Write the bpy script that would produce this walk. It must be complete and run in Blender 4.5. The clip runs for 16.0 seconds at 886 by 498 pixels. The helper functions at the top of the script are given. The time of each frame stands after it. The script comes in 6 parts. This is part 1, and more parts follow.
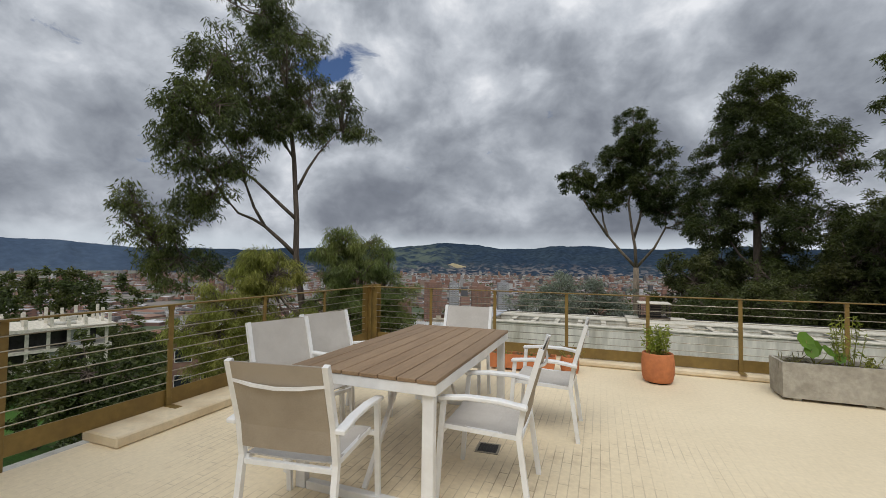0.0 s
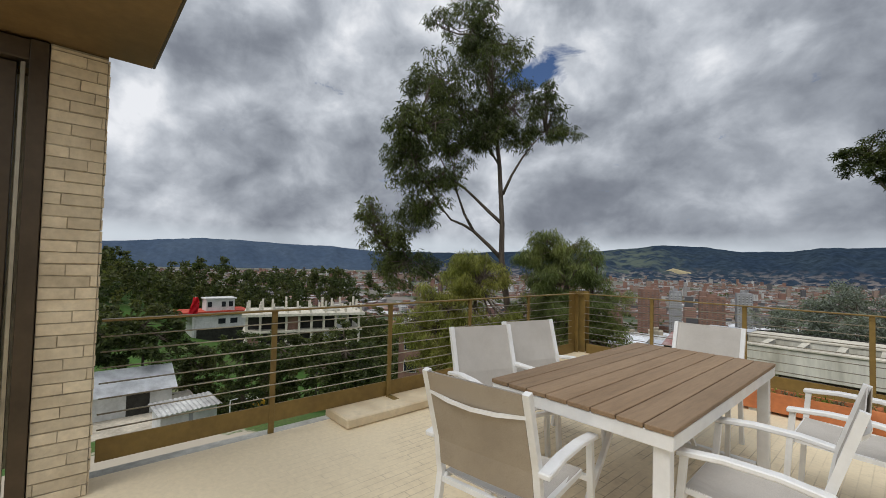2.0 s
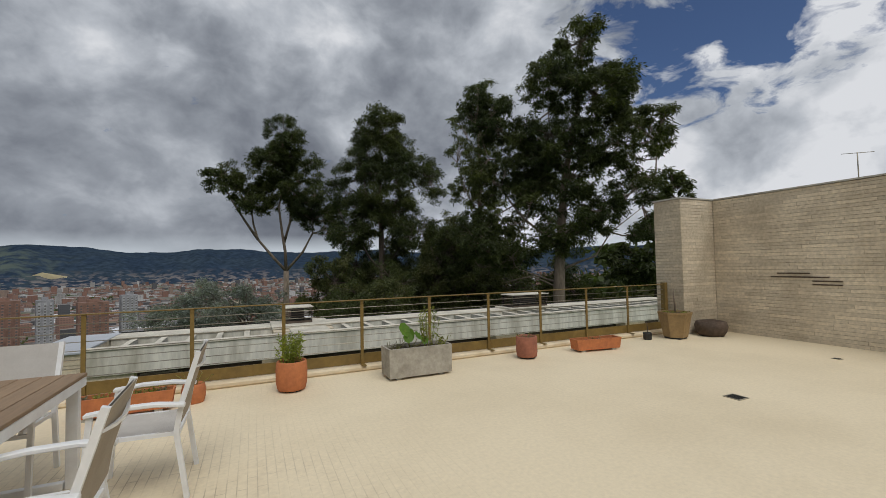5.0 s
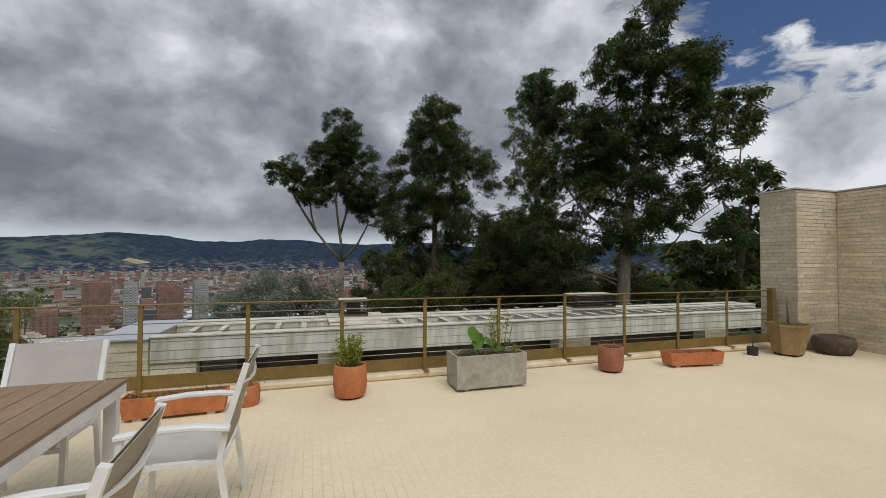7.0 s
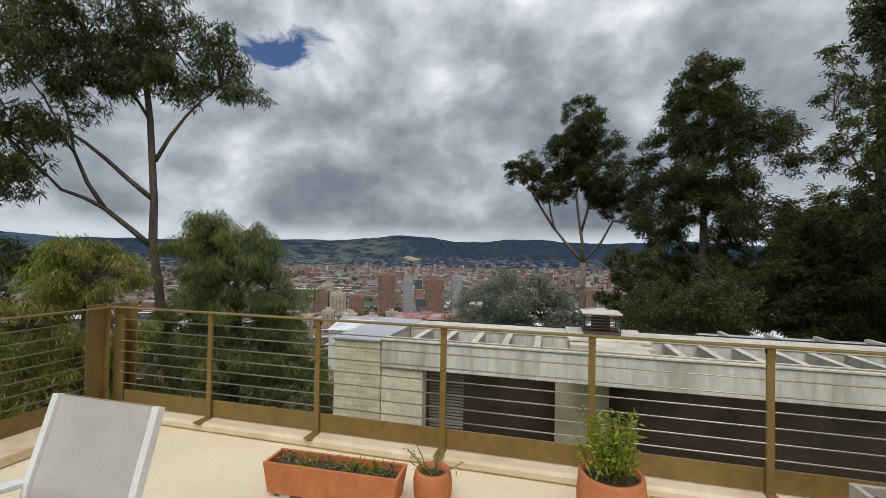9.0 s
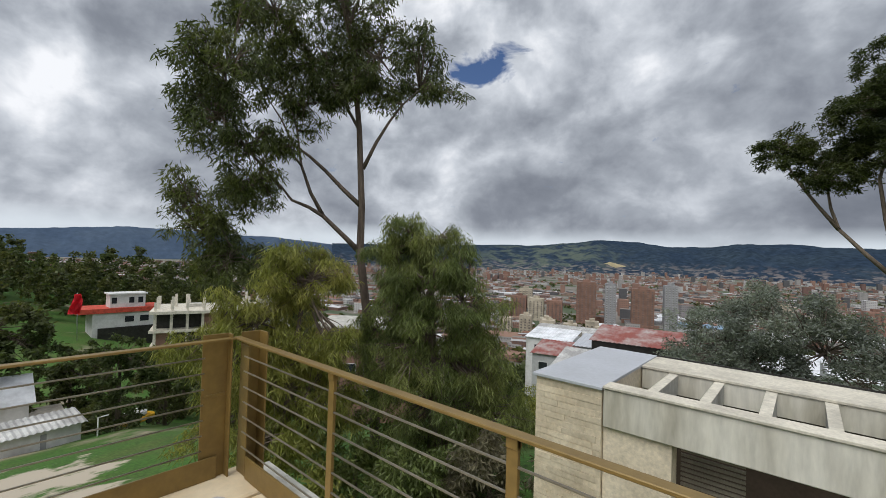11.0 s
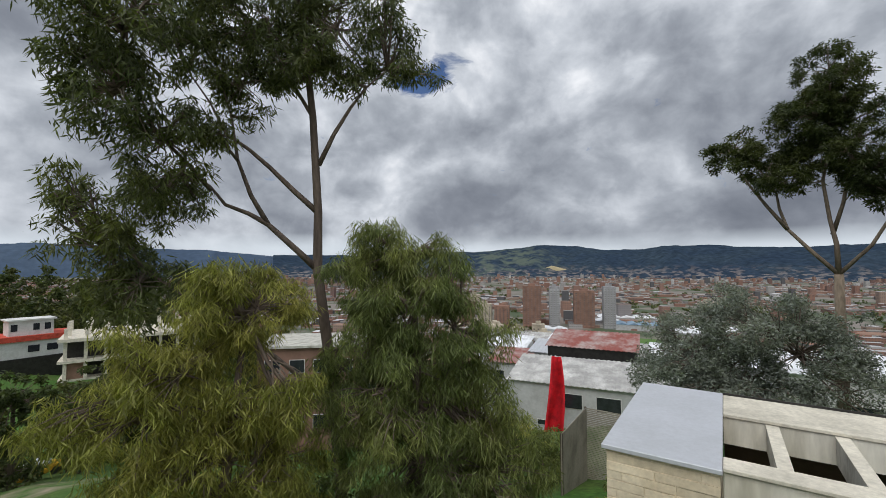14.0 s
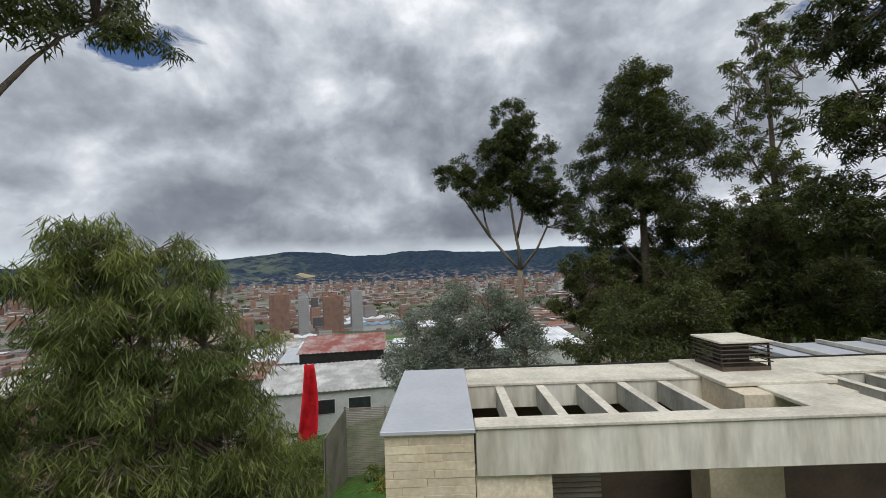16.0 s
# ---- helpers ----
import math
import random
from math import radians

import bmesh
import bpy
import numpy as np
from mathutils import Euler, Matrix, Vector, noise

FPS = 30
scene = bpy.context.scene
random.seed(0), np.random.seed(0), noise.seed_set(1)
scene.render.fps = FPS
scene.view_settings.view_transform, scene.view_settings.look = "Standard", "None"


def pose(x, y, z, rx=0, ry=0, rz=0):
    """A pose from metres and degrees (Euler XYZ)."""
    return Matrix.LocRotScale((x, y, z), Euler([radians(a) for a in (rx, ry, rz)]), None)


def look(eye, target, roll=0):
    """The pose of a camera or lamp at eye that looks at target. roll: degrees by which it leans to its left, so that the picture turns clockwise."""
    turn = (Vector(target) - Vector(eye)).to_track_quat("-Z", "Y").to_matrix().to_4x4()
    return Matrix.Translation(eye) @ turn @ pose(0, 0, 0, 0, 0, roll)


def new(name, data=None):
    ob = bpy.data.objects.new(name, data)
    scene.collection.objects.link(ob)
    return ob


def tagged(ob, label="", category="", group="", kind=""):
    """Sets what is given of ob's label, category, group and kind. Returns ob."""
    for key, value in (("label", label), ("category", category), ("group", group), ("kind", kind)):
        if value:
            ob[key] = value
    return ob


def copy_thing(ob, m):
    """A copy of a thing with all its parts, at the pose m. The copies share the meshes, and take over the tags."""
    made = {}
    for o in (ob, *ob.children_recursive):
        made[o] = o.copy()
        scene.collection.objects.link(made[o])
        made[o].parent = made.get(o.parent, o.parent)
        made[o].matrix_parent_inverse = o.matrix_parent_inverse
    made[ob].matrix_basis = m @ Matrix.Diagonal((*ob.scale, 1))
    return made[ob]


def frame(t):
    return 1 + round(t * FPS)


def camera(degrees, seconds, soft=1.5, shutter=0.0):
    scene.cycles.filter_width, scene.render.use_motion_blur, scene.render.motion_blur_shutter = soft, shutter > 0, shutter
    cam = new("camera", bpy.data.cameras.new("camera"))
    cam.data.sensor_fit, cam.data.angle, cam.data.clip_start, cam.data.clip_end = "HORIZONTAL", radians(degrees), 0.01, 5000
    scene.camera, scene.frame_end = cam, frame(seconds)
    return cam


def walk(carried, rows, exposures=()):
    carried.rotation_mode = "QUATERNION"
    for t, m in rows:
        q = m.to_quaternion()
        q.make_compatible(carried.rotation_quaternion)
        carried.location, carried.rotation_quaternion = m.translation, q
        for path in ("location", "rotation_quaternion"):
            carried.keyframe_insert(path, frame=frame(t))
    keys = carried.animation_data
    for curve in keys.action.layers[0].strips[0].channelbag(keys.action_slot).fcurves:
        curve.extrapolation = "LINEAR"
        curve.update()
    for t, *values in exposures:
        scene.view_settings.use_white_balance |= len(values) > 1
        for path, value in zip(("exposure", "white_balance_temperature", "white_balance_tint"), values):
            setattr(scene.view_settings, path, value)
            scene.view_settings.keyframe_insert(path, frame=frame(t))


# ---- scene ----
cam = camera(93.5, 16.0, soft=0.7)

PATH = [
    (0, (0.245, 0.407, 1.366), (-0.459, 2.277, 1.435), 0.7),
    (0.5, (0.158, 0.548, 1.357), (-0.726, 2.34, 1.433), 0.7),
    (1, (0.065, 0.621, 1.398), (-1.156, 2.203, 1.461), 0.9),
    (1.5, (0.052, 0.65, 1.393), (-1.432, 1.989, 1.457), 1.2),
    (2, (0.052, 0.696, 1.377), (-1.439, 2.028, 1.445), 1.4),
    (2.5, (0.055, 0.744, 1.364), (-1.128, 2.354, 1.447), 1.5),
    (3, (0.144, 0.774, 1.367), (-0.537, 2.652, 1.463), 0.9),
    (3.5, (0.281, 0.776, 1.377), (0.158, 2.769, 1.478), 0.1),
    (4, (0.4, 0.746, 1.412), (0.804, 2.703, 1.5), -0.6),
    (4.5, (0.467, 0.681, 1.423), (1.3, 2.497, 1.502), -1.1),
    (7, (0.462, 1.385, 1.458), (1.069, 3.29, 1.51), 0.3),
    (7.5, (0.466, 1.897, 1.45), (0.692, 3.884, 1.493), 0.7),
    (8, (0.496, 2.438, 1.455), (0.425, 4.436, 1.496), 0.8),
    (8.5, (0.547, 2.993, 1.475), (0.26, 4.972, 1.512), 0.9),
    (9, (0.555, 3.541, 1.481), (0.056, 5.477, 1.518), 1.0),
    (9.5, (0.443, 4.084, 1.484), (-0.302, 5.94, 1.519), 1.4),
    (10, (0.231, 4.532, 1.495), (-0.772, 6.262, 1.529), 1.8),
    (12.5, (-1.776, 6.048, 1.624), (-3.21, 7.441, 1.676), 1.2),
    (13, (-2.077, 6.17, 1.648), (-3.439, 7.633, 1.711), 0.8),
    (13.5, (-2.278, 6.305, 1.671), (-3.536, 7.859, 1.745), 0.4),
    (14, (-2.42, 6.397, 1.677), (-3.534, 8.056, 1.759), 0.0),
    (14.5, (-2.565, 6.418, 1.698), (-3.498, 8.185, 1.789), -0.3),
    (15, (-2.627, 6.383, 1.707), (-3.333, 8.252, 1.797), -1.0),
    (15.5, (-2.649, 6.28, 1.678), (-3.055, 8.236, 1.771), -1.7),
    (16, (-2.709, 6.332, 1.613), (-2.719, 8.33, 1.704), -2.1),
]
walk(cam, [(t, look(eye, target, roll)) for t, eye, target, roll in PATH], [(0, -0.04), (2, -0.03), (4, -0.28), (7, -0.17), (8.5, 0.02), (12.5, 0.14), (16, 0.12)])

# ---- world and sun ----
world = bpy.data.worlds.new("sky")
scene.world = world
world.use_nodes = True
wt = world.node_tree
wt.nodes.clear()


def wn(kind, **props):
    n = wt.nodes.new(kind)
    for k, v in props.items():
        n.inputs[k].default_value = v
    return n


def wmath(op, a, b=None):
    n = wt.nodes.new("ShaderNodeMath")
    n.operation = op
    for i, v in enumerate((a, b)):
        if v is None:
            continue
        if isinstance(v, (int, float)):
            n.inputs[i].default_value = v
        else:
            wt.links.new(v, n.inputs[i])
    return n.outputs[0]


SUN_EL, SUN_AZ = 58, 178
sky = wt.nodes.new("ShaderNodeTexSky")
sky.sky_type = "NISHITA"
sky.sun_disc = False
sky.sun_elevation, sky.sun_rotation = radians(SUN_EL), radians(SUN_AZ)
coord = wt.nodes.new("ShaderNodeTexCoord")
sep = wt.nodes.new("ShaderNodeSeparateXYZ")
wt.links.new(coord.outputs["Generated"], sep.inputs[0])
up = wmath("ADD", wmath("MAXIMUM", sep.outputs[2], 0.0), 0.25)
px, py = wmath("DIVIDE", sep.outputs[0], up), wmath("DIVIDE", sep.outputs[1], up)
comb = wt.nodes.new("ShaderNodeCombineXYZ")
wt.links.new(px, comb.inputs[0])
wt.links.new(py, comb.inputs[1])


def wnoise(scale, detail, rough, dist=0.0, offset=(0, 0, 0), stretch=(1, 1, 1), flat=False):
    m = wt.nodes.new("ShaderNodeMapping")
    m.inputs["Location"].default_value, m.inputs["Scale"].default_value = offset, stretch
    wt.links.new(comb.outputs[0] if flat else coord.outputs["Generated"], m.inputs[0])
    n = wn("ShaderNodeTexNoise", Scale=scale, Detail=detail, Roughness=rough, Distortion=dist)
    wt.links.new(m.outputs[0], n.inputs["Vector"])
    return n.outputs["Fac"]


def wramp(src, stops):
    r = wt.nodes.new("ShaderNodeValToRGB")
    while len(r.color_ramp.elements) < len(stops):
        r.color_ramp.elements.new(0.5)
    for e, (p, c) in zip(r.color_ramp.elements, stops):
        e.position, e.color = p, (*c, 1)
    wt.links.new(src, r.inputs[0])
    return r.outputs[0]


def gap(x, y, r):
    """How near a point of the cloud deck is to a hole in it."""
    d = wmath("SQRT", wmath("ADD", wmath("POWER", wmath("SUBTRACT", px, x), 2.0), wmath("POWER", wmath("SUBTRACT", py, y), 2.0)))
    return wmath("MAXIMUM", wmath("SUBTRACT", 1.0, wmath("DIVIDE", d, r)), 0.0)


# heaped cloud: broad masses, billows, and a paler upper side to each of them
HEAP = (1, 1, 1.25)
big = wnoise(1.9, 3, 0.5, 0.2, (3.1, 1.7, 0.4), HEAP)
mass = wnoise(4.2, 6, 0.5, 0.25, (0.7, 2.9, 1.3), HEAP)
over = wnoise(4.2, 6, 0.5, 0.25, (0.7, 2.9, 1.36), HEAP)
fine = wnoise(11.0, 5, 0.55, 0.3, (0.4, 5.2, 0), HEAP)
dens = wmath("ADD", wmath("ADD", wmath("MULTIPLY", big, 0.28), wmath("MULTIPLY", mass, 0.52)), wmath("MULTIPLY", fine, 0.20))
dens = wmath("ADD", dens, wmath("MULTIPLY", wmath("SUBTRACT", over, mass), 0.5))
# thinner cloud to both sides of the valley
side = wmath("MAXIMUM", wmath("SUBTRACT", wmath("ABSOLUTE", wmath("ADD", sep.outputs[0], 0.33)), 0.35), 0.0)
dens = wmath("SUBTRACT", dens, wmath("MULTIPLY", side, 0.09))
# a brighter break round the blue hole, a heavier bank over the valley
dens = wmath("SUBTRACT", dens, wmath("MULTIPLY", gap(-1.05, 1.15, 1.3), 0.065))
dens = wmath("ADD", dens, wmath("MULTIPLY", gap(0.1, 1.5, 1.3), 0.035))
dens = wmath("ADD", dens, wmath("MULTIPLY", gap(-0.2, 2.7, 1.7), 0.085))
dens = wmath("ADD", dens, wmath("MULTIPLY", gap(-2.6, 1.0, 1.3), 0.05))
CLOUD_LIGHT = 1.0
cloud = wramp(dens, [(0.39, (0.84, 0.86, 0.90)), (0.45, (0.56, 0.595, 0.65)), (0.515, (0.355, 0.385, 0.435)), (0.585, (0.225, 0.247, 0.29)), (0.67, (0.15, 0.168, 0.205))])
holes = wmath("ADD", wmath("MULTIPLY", gap(-0.82, 1.09, 0.18), 0.46), wmath("MULTIPLY", gap(1.16, 0.72, 0.60), 0.42))
torn = wnoise(6.5, 7, 0.6, 0.4, (1.3, 0.2, 0), flat=True)
clear = wramp(wmath("SUBTRACT", torn, holes), [(0.20, (1, 1, 1)), (0.33, (0, 0, 0))])
skys = wt.nodes.new("ShaderNodeMixRGB")
skys.blend_type = "MULTIPLY"
skys.inputs[0].default_value = 1
wt.links.new(sky.outputs[0], skys.inputs[1])
skys.inputs[2].default_value = (0.05, 0.058, 0.075, 1)
mix = wt.nodes.new("ShaderNodeMixRGB")
wt.links.new(clear, mix.inputs[0])
wt.links.new(cloud, mix.inputs[1])
wt.links.new(skys.outputs[0], mix.inputs[2])
# pale strip of thinner cloud over the far ridge
low = wramp(sep.outputs[2], [(0.040, (1, 1, 1)), (0.075, (0, 0, 0))])
strip = wt.nodes.new("ShaderNodeMixRGB")
wt.links.new(wmath("MULTIPLY", low, wramp(wnoise(0.5, 4, 0.5, 0.2, (2, 2, 0), flat=True), [(0.36, (0.35, 0.35, 0.35)), (0.55, (0.95, 0.95, 0.95))])), strip.inputs[0])
wt.links.new(mix.outputs[0], strip.inputs[1])
strip.inputs[2].default_value = (0.62, 0.68, 0.74, 1)
bg = wn("ShaderNodeBackground", Strength=CLOUD_LIGHT)
wt.links.new(strip.outputs[0], bg.inputs[0])
wo = wt.nodes.new("ShaderNodeOutputWorld")
wt.links.new(bg.outputs[0], wo.inputs[0])

sun_data = bpy.data.lights.new("sun", "SUN")
sun_data.energy, sun_data.angle, sun_data.color = 1.9, radians(40), (1.0, 0.985, 0.955)
sun = new("sun", sun_data)
az = radians(SUN_AZ)
sd = Vector((math.sin(az) * math.cos(radians(SUN_EL)), math.cos(az) * math.cos(radians(SUN_EL)), math.sin(radians(SUN_EL))))
sun.matrix_world = look(sd * 60, (0, 0, 0))


# ---- materials ----
def material(name, color, rough=0.8, metal=0.0, grain=20.0, vary=0.25, second=None, big=1.5, bump=0.2, bump_scale=None, island=0.0, obj=0.0, stretch=(1, 1, 1), spec=0.4):
    """A surface with stains at a large scale, grain at a small one and fine relief."""
    m = bpy.data.materials.new(name)
    m.use_nodes = True
    t = m.node_tree
    b = t.nodes["Principled BSDF"]
    b.inputs["Roughness"].default_value, b.inputs["Metallic"].default_value = rough, metal
    b.inputs["Specular IOR Level"].default_value = spec
    tc = t.nodes.new("ShaderNodeTexCoord")
    geo = t.nodes.new("ShaderNodeNewGeometry")
    mp = t.nodes.new("ShaderNodeMapping")
    mp.inputs["Scale"].default_value = stretch
    t.links.new(geo.outputs["Position"], mp.inputs[0])

    def tex(scale, detail=5):
        n = t.nodes.new("ShaderNodeTexNoise")
        n.inputs["Scale"].default_value, n.inputs["Detail"].default_value = scale, detail
        n.inputs["Roughness"].default_value = 0.6
        t.links.new(mp.outputs[0], n.inputs["Vector"])
        return n.outputs["Fac"]

    def mixc(fac, a, c, kind="MIX"):
        n = t.nodes.new("ShaderNodeMixRGB")
        n.blend_type = kind
        for i, v in enumerate((fac, a, c)):
            if hasattr(v, "is_linked"):
                t.links.new(v, n.inputs[i])
            elif isinstance(v, tuple):
                n.inputs[i].default_value = (*v[:3], 1)
            else:
                n.inputs[i].default_value = v
        return n.outputs[0]

    def spread(src, lo, hi, a=0.3, c=0.7):
        n = t.nodes.new("ShaderNodeMapRange")
        for i, v in enumerate((a, c, lo, hi)):
            n.inputs[i + 1].default_value = v
        t.links.new(src, n.inputs[0])
        return n.outputs[0]

    other = second or tuple(c * 0.6 for c in color)
    col = mixc(spread(tex(big), 0.0, 1.0, 0.42, 0.68), tuple(color), tuple(other))
    g = spread(tex(grain), 1 - vary, 1 + vary)
    col = mixc(1.0, col, g, "MULTIPLY")
    if island:
        col = mixc(1.0, col, spread(geo.outputs["Random Per Island"], 1 - island, 1 + island, 0, 1), "MULTIPLY")
    if obj:
        oi = t.nodes.new("ShaderNodeObjectInfo")
        col = mixc(1.0, col, spread(oi.outputs["Random"], 1 - obj, 1 + obj, 0, 1), "MULTIPLY")
    t.links.new(col, b.inputs["Base Color"])
    if bump:
        bn = t.nodes.new("ShaderNodeBump")
        bn.inputs["Strength"].default_value, bn.inputs["Distance"].default_value = bump, 0.01
        t.links.new(tex(bump_scale or grain * 2, 6), bn.inputs["Height"])
        t.links.new(bn.outputs[0], b.inputs["Normal"])
    m["tex"] = 1
    return m, t, b, tex, mixc, spread, col, geo


def mat(*a, **k):
    return material(*a, **k)[0]


def floor_material():
    """Cream painted long brick pavers, worn so that the joints show in places."""
    m, t, b, tex, mixc, spread, col, geo = material("painted_pavers", (0.79, 0.675, 0.475), 0.62, vary=0.06, second=(0.70, 0.59, 0.405), big=0.5, grain=30, bump=0)
    br = t.nodes.new("ShaderNodeTexBrick")
    br.inputs["Scale"].default_value = 1.0
    br.inputs["Brick Width"].default_value, br.inputs["Row Height"].default_value = 0.30, 0.062
    br.inputs["Mortar Size"].default_value, br.inputs["Mortar Smooth"].default_value = 0.0045, 0.5
    br.inputs["Color1"].default_value = br.inputs["Color2"].default_value = (0, 0, 0, 1)
    br.inputs["Mortar"].default_value = (1, 1, 1, 1)
    mp = t.nodes.new("ShaderNodeMapping")
    mp.inputs["Rotation"].default_value = (0, 0, radians(90))
    t.links.new(geo.outputs["Position"], mp.inputs[0])
    t.links.new(mp.outputs[0], br.inputs["Vector"])
    # worn ground round the table
    dist = t.nodes.new("ShaderNodeVectorMath")
    dist.operation = "DISTANCE"
    t.links.new(geo.outputs["Position"], dist.inputs[0])
    dist.inputs[1].default_value = (-0.9, 3.2, 0)
    worn = spread(dist.outputs["Value"], 0.75, 0.0, 0.7, 2.6)
    patch = spread(tex(2.2, 6), 0.0, 1.0, 0.38, 0.62)
    n = t.nodes.new("ShaderNodeMath")
    n.operation = "MULTIPLY"
    t.links.new(worn, n.inputs[0])
    t.links.new(patch, n.inputs[1])
    faint = spread(tex(0.9, 4), 0.0, 0.13, 0.50, 0.74)
    mx = t.nodes.new("ShaderNodeMath")
    mx.operation = "MAXIMUM"
    t.links.new(n.outputs[0], mx.inputs[0])
    t.links.new(faint, mx.inputs[1])
    j = t.nodes.new("ShaderNodeMath")
    j.operation = "MULTIPLY"
    t.links.new(mx.outputs[0], j.inputs[0])
    t.links.new(br.outputs["Color"], j.inputs[1])
    col = mixc(j.outputs[0], col, (0.24, 0.17, 0.10))
    dirt = t.nodes.new("ShaderNodeMath")
    dirt.operation = "MULTIPLY"
    t.links.new(n.outputs[0], dirt.inputs[0])
    t.links.new(spread(tex(9, 6), 0, 0.7, 0.45, 0.7), dirt.inputs[1])
    col = mixc(dirt.outputs[0], col, (0.40, 0.30, 0.19))
    t.links.new(col, b.inputs["Base Color"])
    bn = t.nodes.new("ShaderNodeBump")
    bn.invert = True
    bn.inputs["Strength"].default_value, bn.inputs["Distance"].default_value = 0.25, 0.003
    t.links.new(br.outputs["Color"], bn.inputs["Height"])
    t.links.new(bn.outputs[0], b.inputs["Normal"])
    return m


M_FLOOR = floor_material()
M_CURB = mat("cream_curb", (0.72, 0.61, 0.43), 0.7, vary=0.1, second=(0.55, 0.43, 0.27), big=2.5, bump=0.3)
M_CONC = mat("weathered_concrete", (0.52, 0.51, 0.46), 0.9, vary=0.18, second=(0.30, 0.29, 0.25), big=1.3, bump=0.5, stretch=(1, 1, 0.45))
M_BEAM = mat("streaked_concrete", (0.72, 0.695, 0.61), 0.9, vary=0.15, second=(0.42, 0.39, 0.31), big=1.1, grain=7, bump=0.3, stretch=(1.5, 1.5, 0.3))
M_CONCTOP = mat("pale_concrete_cap", (0.66, 0.62, 0.52), 0.9, vary=0.15, second=(0.46, 0.43, 0.36), big=1.8, bump=0.4)
M_BRICK = mat("cream_brick", (0.66, 0.57, 0.42), 0.9, vary=0.12, second=(0.52, 0.43, 0.30), big=3, bump=0.35, obj=0.14)
M_BRICKW = mat("weathered_brick", (0.63, 0.55, 0.42), 0.92, vary=0.16, second=(0.46, 0.39, 0.285), big=1.1, bump=0.45, obj=0.12, island=0.12)
M_MORTAR = mat("mortar", (0.47, 0.405, 0.30), 0.95, vary=0.15, bump=0.3)
M_BRONZE = mat("bronze_paint", (0.225, 0.15, 0.045), 0.42, 0.15, vary=0.1, second=(0.175, 0.115, 0.038), big=4, bump=0.08)
M_FRAME = mat("dark_bronze_aluminium", (0.085, 0.062, 0.04), 0.4, 0.4, vary=0.1, bump=0.05)
M_SOFFIT = mat("brown_soffit", (0.17, 0.105, 0.04), 0.6, vary=0.1, bump=0.1)
M_CABLE = mat("steel_cable", (0.42, 0.38, 0.30), 0.4, 0.7, vary=0.1, bump=0)
M_WOOD = mat("composite_slats", (0.29, 0.195, 0.115), 0.6, vary=0.14, second=(0.23, 0.15, 0.085), big=5, grain=60, bump=0.25, obj=0.12, stretch=(1, 0.12, 1))
M_WHITE = mat("white_coated_aluminium", (0.80, 0.80, 0.79), 0.38, vary=0.03, second=(0.72, 0.71, 0.69), big=6, bump=0.04)
M_SLING = mat("grey_sling_textile", (0.52, 0.49, 0.45), 0.85, vary=0.12, second=(0.46, 0.43, 0.39), big=5, grain=220, bump=0.0)
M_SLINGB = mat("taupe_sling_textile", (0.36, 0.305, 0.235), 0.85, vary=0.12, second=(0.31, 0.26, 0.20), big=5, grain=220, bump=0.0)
M_DARK = mat("dark_metal", (0.05, 0.048, 0.045), 0.5, 0.5, vary=0.2, bump=0.1)
M_TERRA = mat("terracotta", (0.50, 0.175, 0.065), 0.8, vary=0.12, second=(0.40, 0.135, 0.055), big=6, bump=0.25)
M_TERRA2 = mat("dusty_terracotta", (0.36, 0.14, 0.085), 0.85, vary=0.15, second=(0.28, 0.11, 0.07), big=6, bump=0.25)
M_PLANTER = mat("grey_cement_planter", (0.40, 0.37, 0.31), 0.9, vary=0.15, second=(0.28, 0.255, 0.205), big=4, bump=0.3)
M_OCHRE = mat("brown_glazed_pot", (0.33, 0.22, 0.10), 0.6, vary=0.15, bump=0.2)
M_BARK = mat("grey_brown_bark", (0.155, 0.12, 0.095), 0.95, vary=0.3, second=(0.085, 0.064, 0.052), big=2, grain=14, bump=0.7, stretch=(1, 1, 0.25))
M_BARKP = mat("pale_bark", (0.22, 0.175, 0.13), 0.95, vary=0.3, second=(0.12, 0.092, 0.07), big=1.2, grain=8, bump=0.6, stretch=(1, 1, 0.3))
M_LOG = mat("dark_rough_bark", (0.105, 0.075, 0.055), 0.95, vary=0.3, grain=14, bump=0.7)
# soil in the pots; on the pergola's patio this dark colour stands for shade
M_SOIL_SHADE = mat("potting_soil", (0.085, 0.06, 0.042), 0.98, vary=0.4, grain=40, bump=0.9)
M_STONE = mat("grey_stone", (0.42, 0.43, 0.45), 0.8, vary=0.12, bump=0.3)


def leaf_mat(name, color, second, big=0.8):
    m, t, b, tex, mixc, spread, col, geo = material(name, color, 0.55, vary=0.25, second=second, big=big, grain=3, bump=0, island=0.5, spec=0.35)
    tr = t.nodes.new("ShaderNodeBsdfTranslucent")
    t.links.new(mixc(1.0, col, (1.5, 1.6, 0.9), "MULTIPLY"), tr.inputs["Color"])
    mx = t.nodes.new("ShaderNodeMixShader")
    mx.inputs[0].default_value = 0.36
    t.links.new(b.outputs[0], mx.inputs[1])
    t.links.new(tr.outputs[0], mx.inputs[2])
    t.links.new(mx.outputs[0], t.nodes["Material Output"].inputs["Surface"])
    return m


